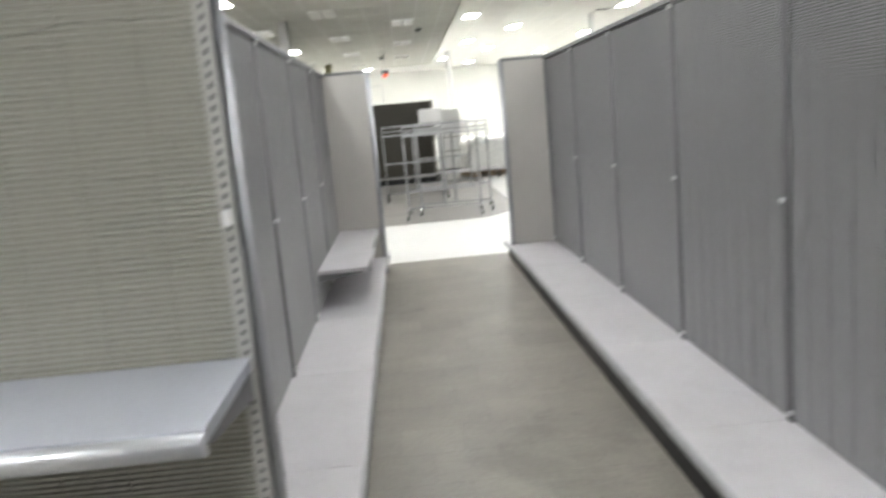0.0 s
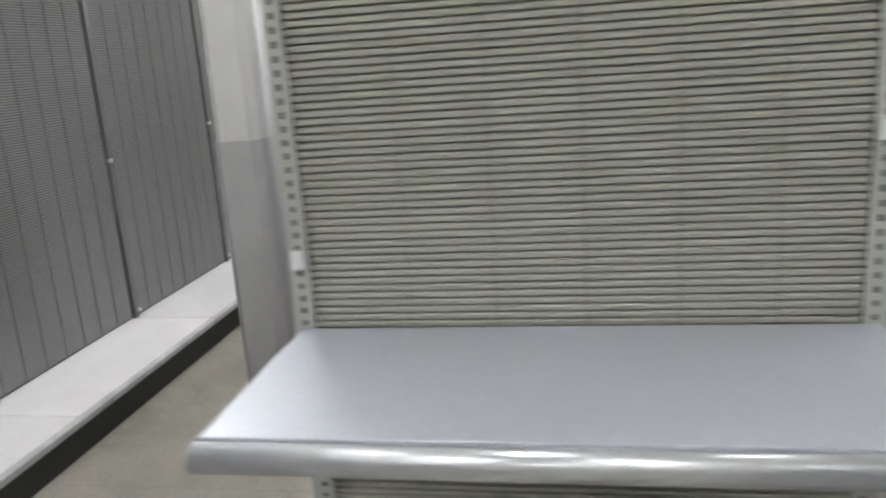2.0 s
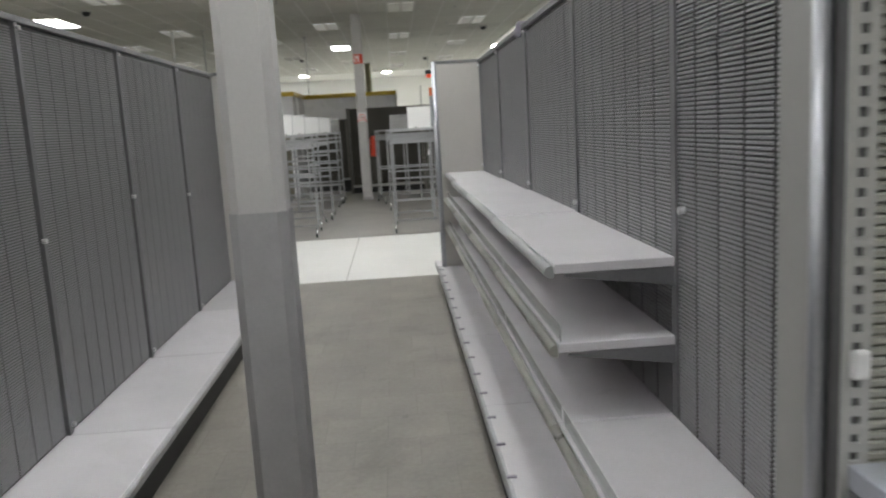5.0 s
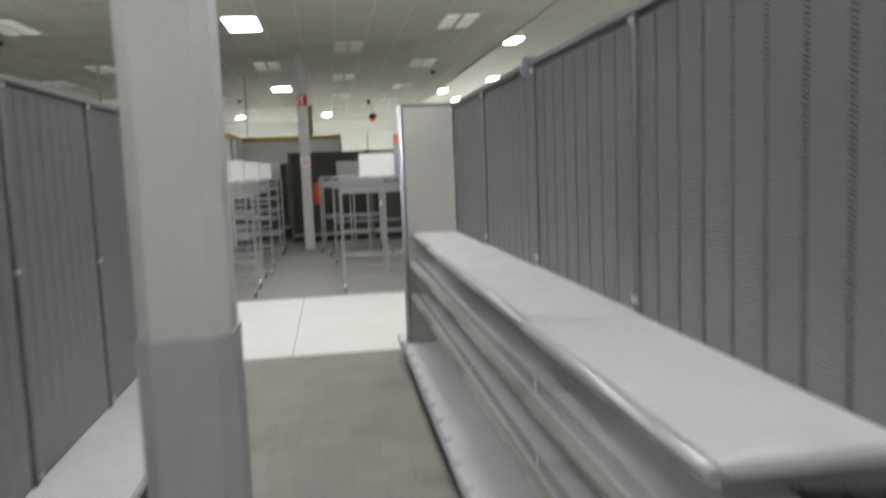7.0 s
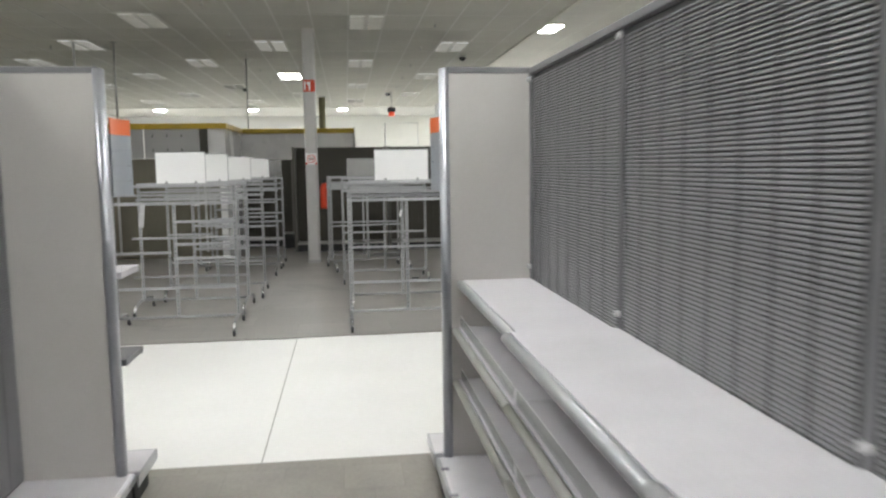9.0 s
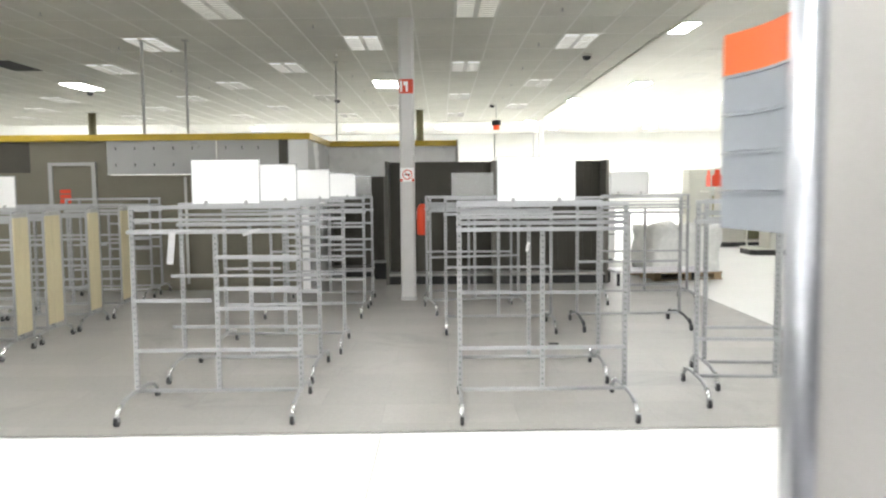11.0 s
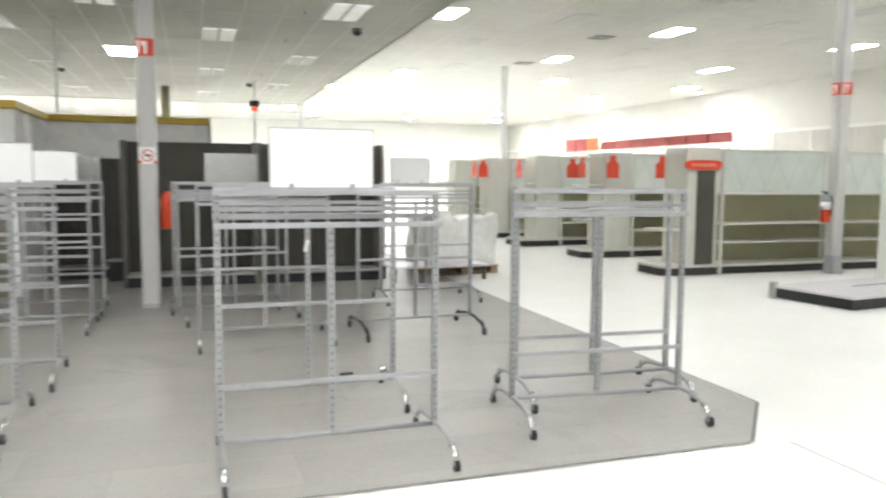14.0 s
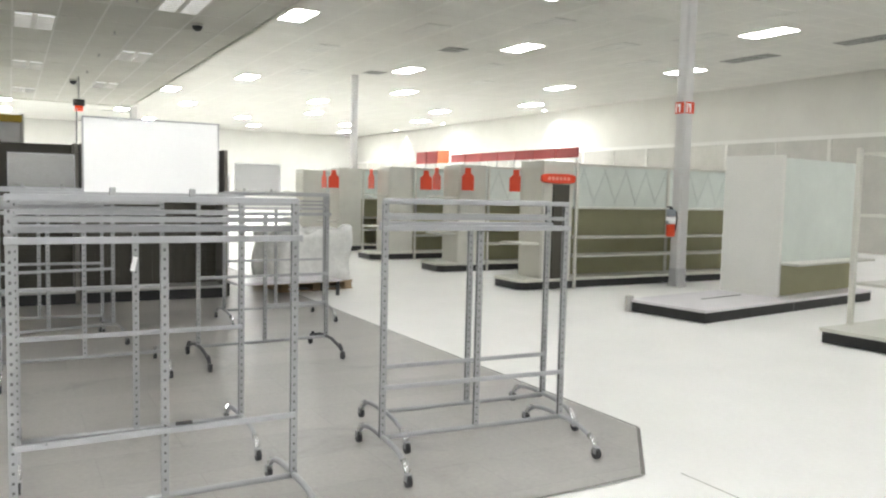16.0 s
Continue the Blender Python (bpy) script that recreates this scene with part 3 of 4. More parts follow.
bm = bmesh.new()
add_box(bm, -0.02, 0.40, 0.0, W, 0.135, 0.17, bevel=0.003)
part("deck", bm, deck_white, ec)
box_part("kick_plate", (-0.02, 0.37, 0.01, W - 0.01, 0.0, 0.13), kick_black, ec)
for y, z in ((0.012, 1.195), (0.03, 0.83), (W - 0.014, 1.36)):
    bm = bmesh.new()
    add_box(bm, 0.014, 0.026, y - 0.009, y + 0.009, z - 0.016, z + 0.016, bevel=0.003)
    part("clip", bm, knob_white, ec, "white plastic clip")


# ---- columns ----
def column(x, y, size, top, label, wrap=0.0, r=0.03):
    ob = thing("column", pose(x, y, 0), label, "column")
    h = size / 2

    def octo(h, r):
        return [(-h + r, -h), (h - r, -h), (h, -h + r), (h, h - r), (h - r, h), (-h + r, h), (-h, h - r), (-h, -h + r)]
    bm = bmesh.new()
    add_prism(bm, octo(h, r), 2, max(wrap, 0.0), top)
    part("shaft", bm, column_paint, ob, "pale grey painted shaft")
    if wrap:
        bm = bmesh.new()
        add_prism(bm, octo(h + 0.006, r), 2, 0.0, wrap)
        part("wrap", bm, column_wrap, ob, "scuffed darker grey lower sleeve")
    bm = bmesh.new()
    add_prism(bm, octo(h + 0.012, r), 2, 0.0, 0.05)
    part("base", bm, column_wrap, ob, "stained base band")
    return ob


column(-1.292, 3.885, 0.198, LOW, "square pale grey column standing in the aisle", 1.205, 0.035)
column(-1.43, 17.7, 0.2, LOW, "square white column among the clothes racks")
column(8.92, 18.25, 0.21, HIGH, "square white column beside the white shelving", 0.3)
column(9.0, 32.6, 0.2, HIGH, "distant white column by the shelving")
column(3.9, 45.0, 0.25, HIGH, "distant white column near the back wall")


def wall_sign(m, label, bars):
    ob = thing("safety_sign", m, label, "sign")
    box_part("plate", (-0.095, 0.095, -0.006, 0.0, -0.095, 0.095), sign_red, ob, "red plate")
    for b in bars:
        box_part("mark", (b[0], b[1], -0.009, -0.0061, b[2], b[3]), sign_white, ob, "white pictogram")
    return ob


PICTO = [(-0.036, -0.008, 0.015, 0.065), (-0.0075, 0.022, -0.073, 0.066), (-0.08, -0.055, -0.073, 0.073)]
wall_sign(pose(-1.43, 17.59, 2.92), "red fire extinguisher sign on the white column", PICTO)
wall_sign(pose(8.81, 18.25, 2.95, 0, 0, -90), "red fire extinguisher sign on the white column", PICTO)
wall_sign(pose(8.92, 18.135, 2.95), "red fire extinguisher sign on the white column", PICTO)
ns = thing("no_smoking_sign", pose(-1.43, 17.597, 1.73), "white no smoking sign with red corners on the column", "sign")
box_part("plate", (-0.095, 0.095, -0.006, 0.0, -0.095, 0.095), sign_white, ns)
bm = bmesh.new()
ring = [Vector((0.062 * math.cos(a * math.pi / 10), -0.008, 0.062 * math.sin(a * math.pi / 10))) for a in range(21)]
add_tube(bm, ring, 0.007, 6, caps=False)
add_tube(bm, [(-0.044, -0.008, 0.044), (0.044, -0.008, -0.044)], 0.006, 6)
part("ring", bm, sign_red, ns, "red ring and slash")
box_part("mark", (-0.036, 0.036, -0.009, -0.0061, -0.009, 0.009), caster_black, ns)
for x in (-0.093, 0.063):
    box_part("corner", (x, x + 0.03, -0.009, -0.0061, -0.093, -0.055), sign_red, ns, "red corner patch")


def extinguisher(m, label, band=False):
    ob = thing("fire_extinguisher", m, label, "fire extinguisher", "fire extinguishers")
    bm = bmesh.new()
    prof = [(0.0, 0.06), (0.02, 0.075), (0.36, 0.075), (0.41, 0.05), (0.43, 0.025)]
    seg = 14
    rings = [[bm.verts.new((r * math.cos(2 * math.pi * k / seg), r * math.sin(2 * math.pi * k / seg), z)) for k in range(seg)] for z, r in prof]
    for a, b in zip(rings, rings[1:]):
        for k in range(seg):
            bm.faces.new((a[k], a[(k + 1) % seg], b[(k + 1) % seg], b[k])).smooth = True
    bm.faces.new(rings[0][::-1])
    bm.faces.new(rings[-1])
    part("cylinder", bm, sign_red, ob, "red steel cylinder")
    if band:
        bm = bmesh.new()
        add_tube(bm, [(0, 0, 0.21), (0, 0, 0.33)], 0.0775, 14)
        part("band", bm, sign_white, ob, "white instruction band")
        bm = bmesh.new()
        add_tube(bm, [(0, 0, 0.331), (0, 0, 0.37), (0, 0, 0.43), (0, 0, 0.45)], 0.0772, 14)
        part("cover", bm, flag_grey, ob, "blue-grey cover over the neck")
    box_part("valve", (-0.02, 0.02, -0.02, 0.02, 0.43, 0.48), caster_black, ob, "black valve", bevel=0.004)
    box_part("handle", (-0.012, 0.10, -0.012, 0.012, 0.48, 0.50), caster_black, ob, "black lever")
    bm = bmesh.new()
    add_tube(bm, [(-0.02, -0.02, 0.45), (-0.07, -0.05, 0.42), (-0.085, -0.05, 0.3), (-0.08, -0.03, 0.1)], 0.011, 8)
    part("hose", bm, caster_black, ob, "black rubber hose")
    box_part("tag", (-0.045, 0.045, -0.079, -0.0765, 0.22, 0.34), sign_white, ob, "white instruction label")
    box_part("bracket", (-0.03, 0.03, 0.06, 0.10, 0.2, 0.26), chrome, ob)
    return ob


extinguisher(pose(-1.235, 17.7, 0.90, 0, 0, -90), "red fire extinguisher hung on the white column")
extinguisher(pose(8.72, 18.25, 0.83, 0, 0, 90), "red fire extinguisher with white band on the column", True)


# ---- rolling clothes racks ----
def rack(bars, label, width=1.15, legs=None, depth=0.78, hang=((1.26, -0.05),), wood=False, top=1.415):
    """bars: (height, from, to) along the frame as shares of its width."""
    ob = thing("clothes_rack", pose(0, 0, -60), label, "clothes rack", "rolling clothes racks")
    h = width / 2
    for x in (-h, 0.0, h):
        bm = bmesh.new()
        z1 = top if x else 1.27
        add_box(bm, x - 0.014, x + 0.014, -0.008, 0.008, 0.14, z1, 1)
        for s in (-1, 1):
            y0, y1 = (-0.012, -0.008) if s < 0 else (0.008, 0.012)
            add_box(bm, x - 0.016, x - 0.005, y0, y1, 0.14, z1)
            add_box(bm, x + 0.005, x + 0.016, y0, y1, 0.14, z1)
            z = 0.14
            while z < z1 - 0.03:
                add_box(bm, x - 0.005, x + 0.005, y0, y1, z, z + 0.027)
                z += 0.04
        part("post", bm, [chrome, slot_dark], ob, "slotted steel post")
    box_part("top_bar", (-h - 0.016, h + 0.016, -0.012, 0.012, top, top + 0.026), bar_white, ob, "flat pale top bar", bevel=0.003)
    box_part("cross_bar", (-h, h, -0.010, 0.010, 1.33, 1.352), chrome, ob)
    for z, off in hang:
        bm = bmesh.new()
        add_box(bm, -h - 0.02, h + 0.02, off - 0.008, off + 0.008, z - 0.014, z + 0.014, bevel=0.003)
        for x in (-h, h):
            add_box(bm, x - 0.008, x + 0.008, min(off, 0), max(off, 0), z - 0.01, z + 0.01)
        part("hang_bar", bm, bar_white, ob, "pale hang bar")
    for z, a, b in bars:
        bm = bmesh.new()
        add_box(bm, -h + a * width, -h + b * width, -0.026, -0.0125, z - 0.013, z + 0.013, bevel=0.003)
        part("cross_bar", bm, bar_white, ob)
    bm = bmesh.new()
    add_tube(bm, [(-h, 0, 0.14), (h, 0, 0.14)], 0.014, 10)
    part("bottom_bar", bm, chrome, ob)
    d = depth / 2
    for x in (-h, h):
        bm = bmesh.new()
        half = [(0.0, 0.145), (0.14, 0.14), (0.28, 0.108), (0.365, 0.078)] if legs else [(0.0, 0.145), (0.10, 0.148), (0.20, 0.142), (0.28, 0.125), (0.335, 0.10), (0.365, 0.075)]
        pts = [(x, -a * d / 0.39, z) for a, z in half[::-1]] + [(x, a * d / 0.39, z) for a, z in half[1:]]
        add_tube(bm, pts, 0.0145, 10)
        leg = part("foot", bm, legs or chrome, ob, "curved tube foot")
        for s in (-1, 1):
            y = s * d * 0.95
            bm = bmesh.new()
            add_tube(bm, [(x, s * d * 0.80, 0.118), (x, s * d * 0.88, 0.100), (x, s * d * 0.935, 0.078), (x, y, 0.055)], 0.0168, 10)
            part("sleeve", bm, legs or chrome_bright, leg, "shiny sleeve")
            bm = bmesh.new()
            yy = y + s * 0.012
            add_tube(bm, [(x - 0.012, yy, 0.032), (x - 0.009, yy, 0.032), (x + 0.009, yy, 0.032), (x + 0.012, yy, 0.032)], 0.032, 14)
            part("caster", bm, caster_black, leg, "black caster wheel")
            bm = bmesh.new()
            add_box(bm, x - 0.017, x - 0.013, yy - 0.014, yy + 0.014, 0.03, 0.066)
            add_box(bm, x + 0.013, x + 0.017, yy - 0.014, yy + 0.014, 0.03, 0.066)
            add_box(bm, x - 0.017, x + 0.017, yy - 0.014, yy + 0.014, 0.062, 0.068)
            part("fork", bm, legs or chrome, leg)
    if wood:
        for y in (-0.17, 0.17):
            bm = bmesh.new()
            add_tube(bm, [(h + 0.03, y, 0.15), (h + 0.03, y, 1.30), (h + 0.03, y * 0.85, 1.345), (h + 0.03, 0, 1.355)], 0.013, 8)
            part("end_tube", bm, bar_white, ob)
        bm = bmesh.new()
        add_box(bm, h + 0.022, h + 0.04, -0.135, 0.135, 0.2, 1.30, bevel=0.003)
        part("end_board", bm, wood_pale, ob, "pale wood end board")
        box_part("end_cap", (h + 0.012, h + 0.05, -0.10, 0.10, 1.301, 1.34), vent_grey, ob, "dark grey top cap", bevel=0.006)
    return ob


def place(ob, m, label=None):
    o = copy_thing(ob, m)
    if label:
        tagged(o, label)
    return o


rack_a = rack([(0.78, 0.0, 0.47), (1.08, 0.5, 1.0), (0.86, 0.5, 1.0), (0.72, 0.5, 1.0), (0.43, 0.0, 1.0)], "steel rolling clothes rack with uneven cross bars", hang=((1.26, -0.05), (1.26, 0.05)))
rack_f = rack([(0.83, -0.08, 1.0), (0.40, -0.08, 1.0), (0.96, 0.5, 1.0), (0.70, 0.5, 1.0)], "steel rolling clothes rack with bars past one post", hang=((1.26, -0.05), (1.26, 0.05)))
rack_b = rack([(0.435, 0.0, 1.0)], "empty steel rolling clothes rack with one low cross bar", hang=((1.26, -0.05), (1.30, 0.05)))
rack_d = rack([(0.68, 0.0, 1.0)], "empty steel rolling clothes rack with one middle cross bar", hang=((1.26, -0.05), (1.30, 0.05)))
rack_c = rack([(0.42, 0.0, 1.0)], "empty steel rolling clothes rack", hang=((1.285, -0.03), (1.285, 0.04)))
rack_e = rack([(0.72, 0.0, 1.0), (0.46, 0.5, 1.0)], "steel rolling clothes rack on black feet", legs=leg_black)
rack_w = rack([(1.0, 0.0, 1.0), (0.7, 0.0, 1.0), (0.45, 0.0, 1.0)], "rolling clothes rack with a pale wood end board", width=1.25, wood=True, top=1.36)
for x, y, r in ((-2.54, 12.33, 0.6), (-2.50, 14.48, 1.0), (-2.50, 16.5, -1.0), (-2.49, 17.5, 1.2)):
    place(rack_a, pose(x, y, 0, 0, 0, r))
for x, y, r in ((-0.25, 13.33, -0.8), (-0.35, 15.4, 0.0), (1.76, 17.35, 0.0), (-0.55, 16.75, 12.0), (-0.6, 17.5, -4)):
    place(rack_d, pose(x, y, 0, 0, 0, r))
for x, y, r in ((1.485, 12.58, -4), (1.70, 13.04, -3.5)):
    place(rack_c, pose(x, y, 0, 0, 0, r))
place(rack_f, pose(-2.57, 13.42, 0, 0, 0, -1.5))
place(rack_b, pose(-0.272, 12.29, 0, 0, 0, 0.4))
place(rack_e, pose(1.10, 15.5, 0, 0, 0, 2))
for k in range(4):
    place(rack_w, pose(-5.61 + 0.01 * k, (14.27, 14.9, 15.77, 16.6)[k], 0, 0, 0, (2, -2, 1, 3)[k]))
for k in range(2):
    place(rack_a, pose(-5.7, 18.0 + 0.4 * k, 0, 0, 0, 3))
for p in (rack_a, rack_b, rack_c, rack_d, rack_f, rack_e, rack_w):
    for o in (*p.children_recursive, p):
        bpy.data.objects.remove(o)


def sign_board(x, y, z, w, h, r, material, label):
    ob = thing("sign_board", pose(x, y, z, 0, 0, r), label, "sign board", "blank signs on the racks")
    box_part("board", (-w / 2, w / 2, -0.004, 0.004, 0.012, h), material, ob)
    bm = bmesh.new()
    for a in ((-w / 2 - 0.006, -w / 2, -0.006, 0.006, 0.008, h + 0.006), (w / 2, w / 2 + 0.006, -0.006, 0.006, 0.008, h + 0.006),
              (-w / 2, w / 2, -0.006, 0.006, h, h + 0.006), (-w / 2, w / 2, -0.006, 0.006, 0.006, 0.012)):
        add_box(bm, *a)
    part("frame", bm, bar_white, ob, "thin metal frame")
    for x0 in (-w * 0.3, w * 0.3):
        box_part("foot_clip", (x0 - 0.012, x0 + 0.012, -0.012, 0.012, 0.0, 0.032), chrome, ob, "metal clip", bevel=0.003)
    return ob


SZ = 1.441
for x, y, w, h, r, m in ((-0.315, 12.29, 0.53, 0.31, 0.4, sign_white), (-2.455, 12.33, 0.46, 0.31, 0.6, sign_white), (-2.40, 13.42, 0.46, 0.31, -1.5, sign_white),
                         (-2.28, 14.48, 0.46, 0.29, 1, sign_white), (-2.27, 16.5, 0.5, 0.29, -1, sign_white), (-2.15, 17.5, 0.46, 0.27, 1.2, sign_grey),
                         (-0.63, 15.4, 0.44, 0.26, 0, sign_grey), (1.55, 17.35, 0.5, 0.3, 0, sign_white)):
    sign_board(x, y, SZ, w, h, r, m, "blank grey sign in a metal frame on a rack" if m is sign_grey else "blank white sign in a metal frame on a rack")
sign_board(-5.22, 14.26, 1.386, 0.5, 0.3, 2, sign_white, "blank white sign in a metal frame on a rack")


def scrap(m, dims, material, label):
    ob = thing("tag_strip", m, label, "price tag", "loose tags on the racks")
    box_part("strip", dims, material, ob, bevel=0.001)
    return ob


scrap(pose(-2.84, 12.26, 1.0, 0, 6, 3), (-0.022, 0.022, -0.002, 0.002, 0.04, 0.26), tag_paper, "white paper strip hanging from a hang bar")
scrap(pose(-2.27, 12.265, 1.245, 0, -18, 5), (-0.06, 0.06, -0.002, 0.002, 0.0, 0.022), tag_paper, "bent white tag on a hang bar")
scrap(pose(-0.27, 13.30, 1.02, 0, 12, 0), (-0.012, 0.012, -0.002, 0.002, 0.0, 0.08), sign_white, "small white paper tag on a rack")
scrap(pose(-0.212, 12.265, 0.455, 0, 0, 0), (-0.02, 0.05, -0.006, 0.006, 0.0, 0.014), caster_black, "small black clip on a rack cross bar")


# ---- partitions with the yellow fascia ----
def wall_piece(name, x0, x1, y0, y1, z0, z1, material, label):
    bm = bmesh.new()
    add_box(bm, x0, x1, y0, y1, z0, z1)
    return structure(name, bm, material, label)


PY, PX, BY = 18.9, -3.0, 21.1
wall_piece("wall_partition", -12.0, -6.08, PY, PY + 0.12, 0.0, 2.3, wall_taupe, "taupe partition wall with a door")
wall_piece("wall_partition_dark", -12.0, -7.25, PY - 0.006, PY, 1.83, 2.3, unit_dark, "dark brown panel high on the partition")
wall_piece("wall_partition_mid", -6.08, PX - 0.12, PY, PY + 0.12, 0.0, 1.78, wall_taupe, "taupe partition wall under the white boards")
wall_piece("wall_partition_side", PX - 0.12, PX, PY, BY, 0.0, 2.3, panel_gloss, "white glossy side partition")
wall_piece("wall_partition_gloss", -3.30, PX - 0.12, PY, PY + 0.12, 1.78, 2.3, panel_gloss, "white glossy panel beside the dark upright")
wall_piece("wall_partition_back", PX, -0.7, BY, BY + 0.12, 1.76, 2.3, panel_gloss, "white glossy panel above dark shelving")
wall_piece("wall_partition_under", PX, -0.7, BY + 0.02, BY + 0.10, 0.0, 1.76, unit_dark, "dark wall behind the shelving")
for x0, x1 in ((-6.06, -4.40), (-4.38, -3.44)):
    ob = thing("hook_board", pose(0, PY - 0.02, 0), "white wall board with rows of small black hooks", "wall board", "hook boards")
    box_part("board", (x0, x1, -0.01, 0.02, 1.79, 2.3), panel_white, ob)
    n = 5 if x1 < -4 else 3
    for r in range(2):
        for k in range(n):
            x = x0 + 0.14 + k * (x1 - x0 - 0.2) / n
            box_part("hook", (x - 0.008, x + 0.008, -0.03, -0.0105, 1.91 + r * 0.25, 1.96 + r * 0.25), slot_dark, ob)
ob = thing("dark_post", pose(-3.36, PY - 0.03, 0), "dark upright panel beside the white boards", "panel")
box_part("panel", (-0.075, 0.06, -0.02, 0.02, 1.5, 2.3), unit_dark, ob)
for x0, x1, z1 in ((-6.03, -4.9, 1.72), (-4.82, -3.4, 1.68)):
    ob = thing("wall_recess", pose(0, PY - 0.012, 0), "grey recessed panel in a metal frame", "wall panel")
    box_part("panel", (x0, x1, 0.0, 0.011, 0.1, z1), wall_taupe, ob)
    box_part("head", (x0, x1, -0.02, 0.0, z1, z1 + 0.03), wall_taupe, ob)
    box_part("jamb", (x1, x1 + 0.04, -0.02, 0.0, 0.1, z1 + 0.03), vent_grey, ob)
door = thing("door_1", pose(-6.6, PY - 0.03, 0), "taupe service door in a pale frame, shut", "door", kind="structure")
box_part("leaf", (-0.30, 0.30, 0.0, 0.029, 0.0, 1.93), wall_taupe, door)
for d in ((-0.36, -0.30, -0.02, 0.029, 0.0, 1.98), (0.30, 0.36, -0.02, 0.029, 0.0, 1.98), (-0.30, 0.30, -0.02, 0.029, 1.93, 1.98)):
    box_part("frame", d, panel_white, door, "pale door frame")
for k in range(3):
    box_part("notice", (-0.2, -0.03, -0.006, -0.001, 1.36 + 0.075 * k, 1.42 + 0.075 * k), sign_red, door, "red notice strip")
box_part("handle", (0.22, 0.27, -0.04, -0.001, 0.98, 1.02), chrome, door)
bm = bmesh.new()
FZ0, FZ1 = 2.30, 2.40
add_box(bm, -12.0, PX + 0.04, PY - 0.06, PY + 0.14, FZ0, FZ1, bevel=0.012)
add_box(bm, PX - 0.14, PX + 0.04, PY + 0.145, BY - 0.065, FZ0, FZ1, bevel=0.012)
add_box(bm, PX - 0.14, -0.68, BY - 0.06, BY + 0.14, FZ0, FZ1, bevel=0.012)
structure("trim_fascia", bm, fascia_yellow, "dull yellow fascia along the partition tops")
ob = thing("fascia_end_post", pose(-0.68, BY - 0.02, 0), "thin grey post at the partition's end", "post")
box_part("post", (-0.025, 0.025, -0.025, 0.025, 0.0, 2.42), vent_grey, ob)
for x, y, r, z0 in ((-5.52, 19.0, 0.022, 2.4), (-4.85, 19.0, 0.018, 2.4), (-2.85, 21.15, 0.014, 2.4), (-8.3, 19.0, 0.018, 2.4), (-11.2, 30.0, 0.11, 0.0), (-1.58, 30.0, 0.11, 0.0)):
    ob = thing("support_pole", pose(x, y, 0), "slim dark pole up to the ceiling", "pole", "support poles")
    bm = bmesh.new()
    add_tube(bm, [(0, 0, z0), (0, 0, LOW)], r, 10)
    part("tube", bm, mat("pole_olive", (0.26, 0.24, 0.13), 0.5) if r > 0.05 else vent_grey, ob)
    box_part("flange", (-r - 0.03, r + 0.03, -r - 0.03, r + 0.03, LOW - 0.02, LOW - 0.006), vent_grey, ob)


# ---- dark brown shelving against the partition ----
def dark_unit(x0, x1, y, top, label):
    ob = thing("dark_shelving", pose(0, y, 0), label, "shelving", "dark shelving units")
    # darker left and lighter right side: uneven light put into the colour
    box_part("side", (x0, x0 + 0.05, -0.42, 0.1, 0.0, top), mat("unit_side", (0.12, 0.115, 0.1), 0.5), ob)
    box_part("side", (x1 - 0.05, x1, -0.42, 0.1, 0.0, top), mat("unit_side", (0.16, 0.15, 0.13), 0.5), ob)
    box_part("back", (x0 + 0.05, x1 - 0.05, 0.05, 0.1, 0.0, top), unit_dark, ob)
    n = max(1, round((x1 - x0) / 0.15))
    for k in range(n):
        a = x0 + 0.05 + (x1 - x0 - 0.1) * k / n
        box_part("board", (a + 0.004, a + (x1 - x0 - 0.1) / n - 0.004, 0.035, 0.049, 0.2, top - 0.02), unit_dark, ob)
    box_part("deck", (x0 + 0.05, x1 - 0.05, -0.42, 0.034, 0.135, 0.165), panel_grey, ob, "pale deck")
    box_part("kick_plate", (x0 + 0.05, x1 - 0.05, -0.40, -0.38, 0.0, 0.134), kick_black, ob)
    return ob


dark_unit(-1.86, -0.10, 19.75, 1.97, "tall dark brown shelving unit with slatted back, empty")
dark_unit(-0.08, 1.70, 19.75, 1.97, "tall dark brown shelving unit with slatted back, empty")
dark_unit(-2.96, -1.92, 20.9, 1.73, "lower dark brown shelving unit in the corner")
ob = thing("cable_box", pose(-1.95, 20.2, 0), "small black box with white top on the floor", "box")
box_part("body", (-0.16, 0.1, -0.1, 0.1, 0.0, 0.28), kick_black, ob, bevel=0.008)
box_part("lid", (-0.17, 0.11, -0.11, 0.11, 0.28, 0.31), panel_white, ob)

# thin sign frame and beacon above the racks
ob = thing("wire_sign_holder", pose(-0.1, 19.62, 0), "empty thin wire sign frame on a tall pole", "sign frame")
bm = bmesh.new()
add_tube(bm, [(0, 0, 0.17), (0, 0, 2.42), (0.63, 0, 2.42), (0.63, 0, 2.0)], 0.009, 8)
part("wire", bm, bar_white, ob)


def beacon(x, y, z, label):
    ob = thing("beacon_light", pose(x, y, z), label, "beacon", "red beacons")
    bm = bmesh.new()
    add_tube(bm, [(0, 0, 0.03), (0, 0, 0.14)], 0.085, 12)
    part("lens", bm, beacon_glow, ob, "glowing orange-red lens")
    bm = bmesh.new()
    add_tube(bm, [(0, 0, 0.141), (0, 0, 0.28)], 0.12, 12)
    part("cap", bm, caster_black, ob, "black cap")
    bm = bmesh.new()
    add_tube(bm, [(0, 0, 0.28), (0, 0, LOW - z)], 0.012, 8)
    part("stem", bm, vent_grey, ob)
    return ob


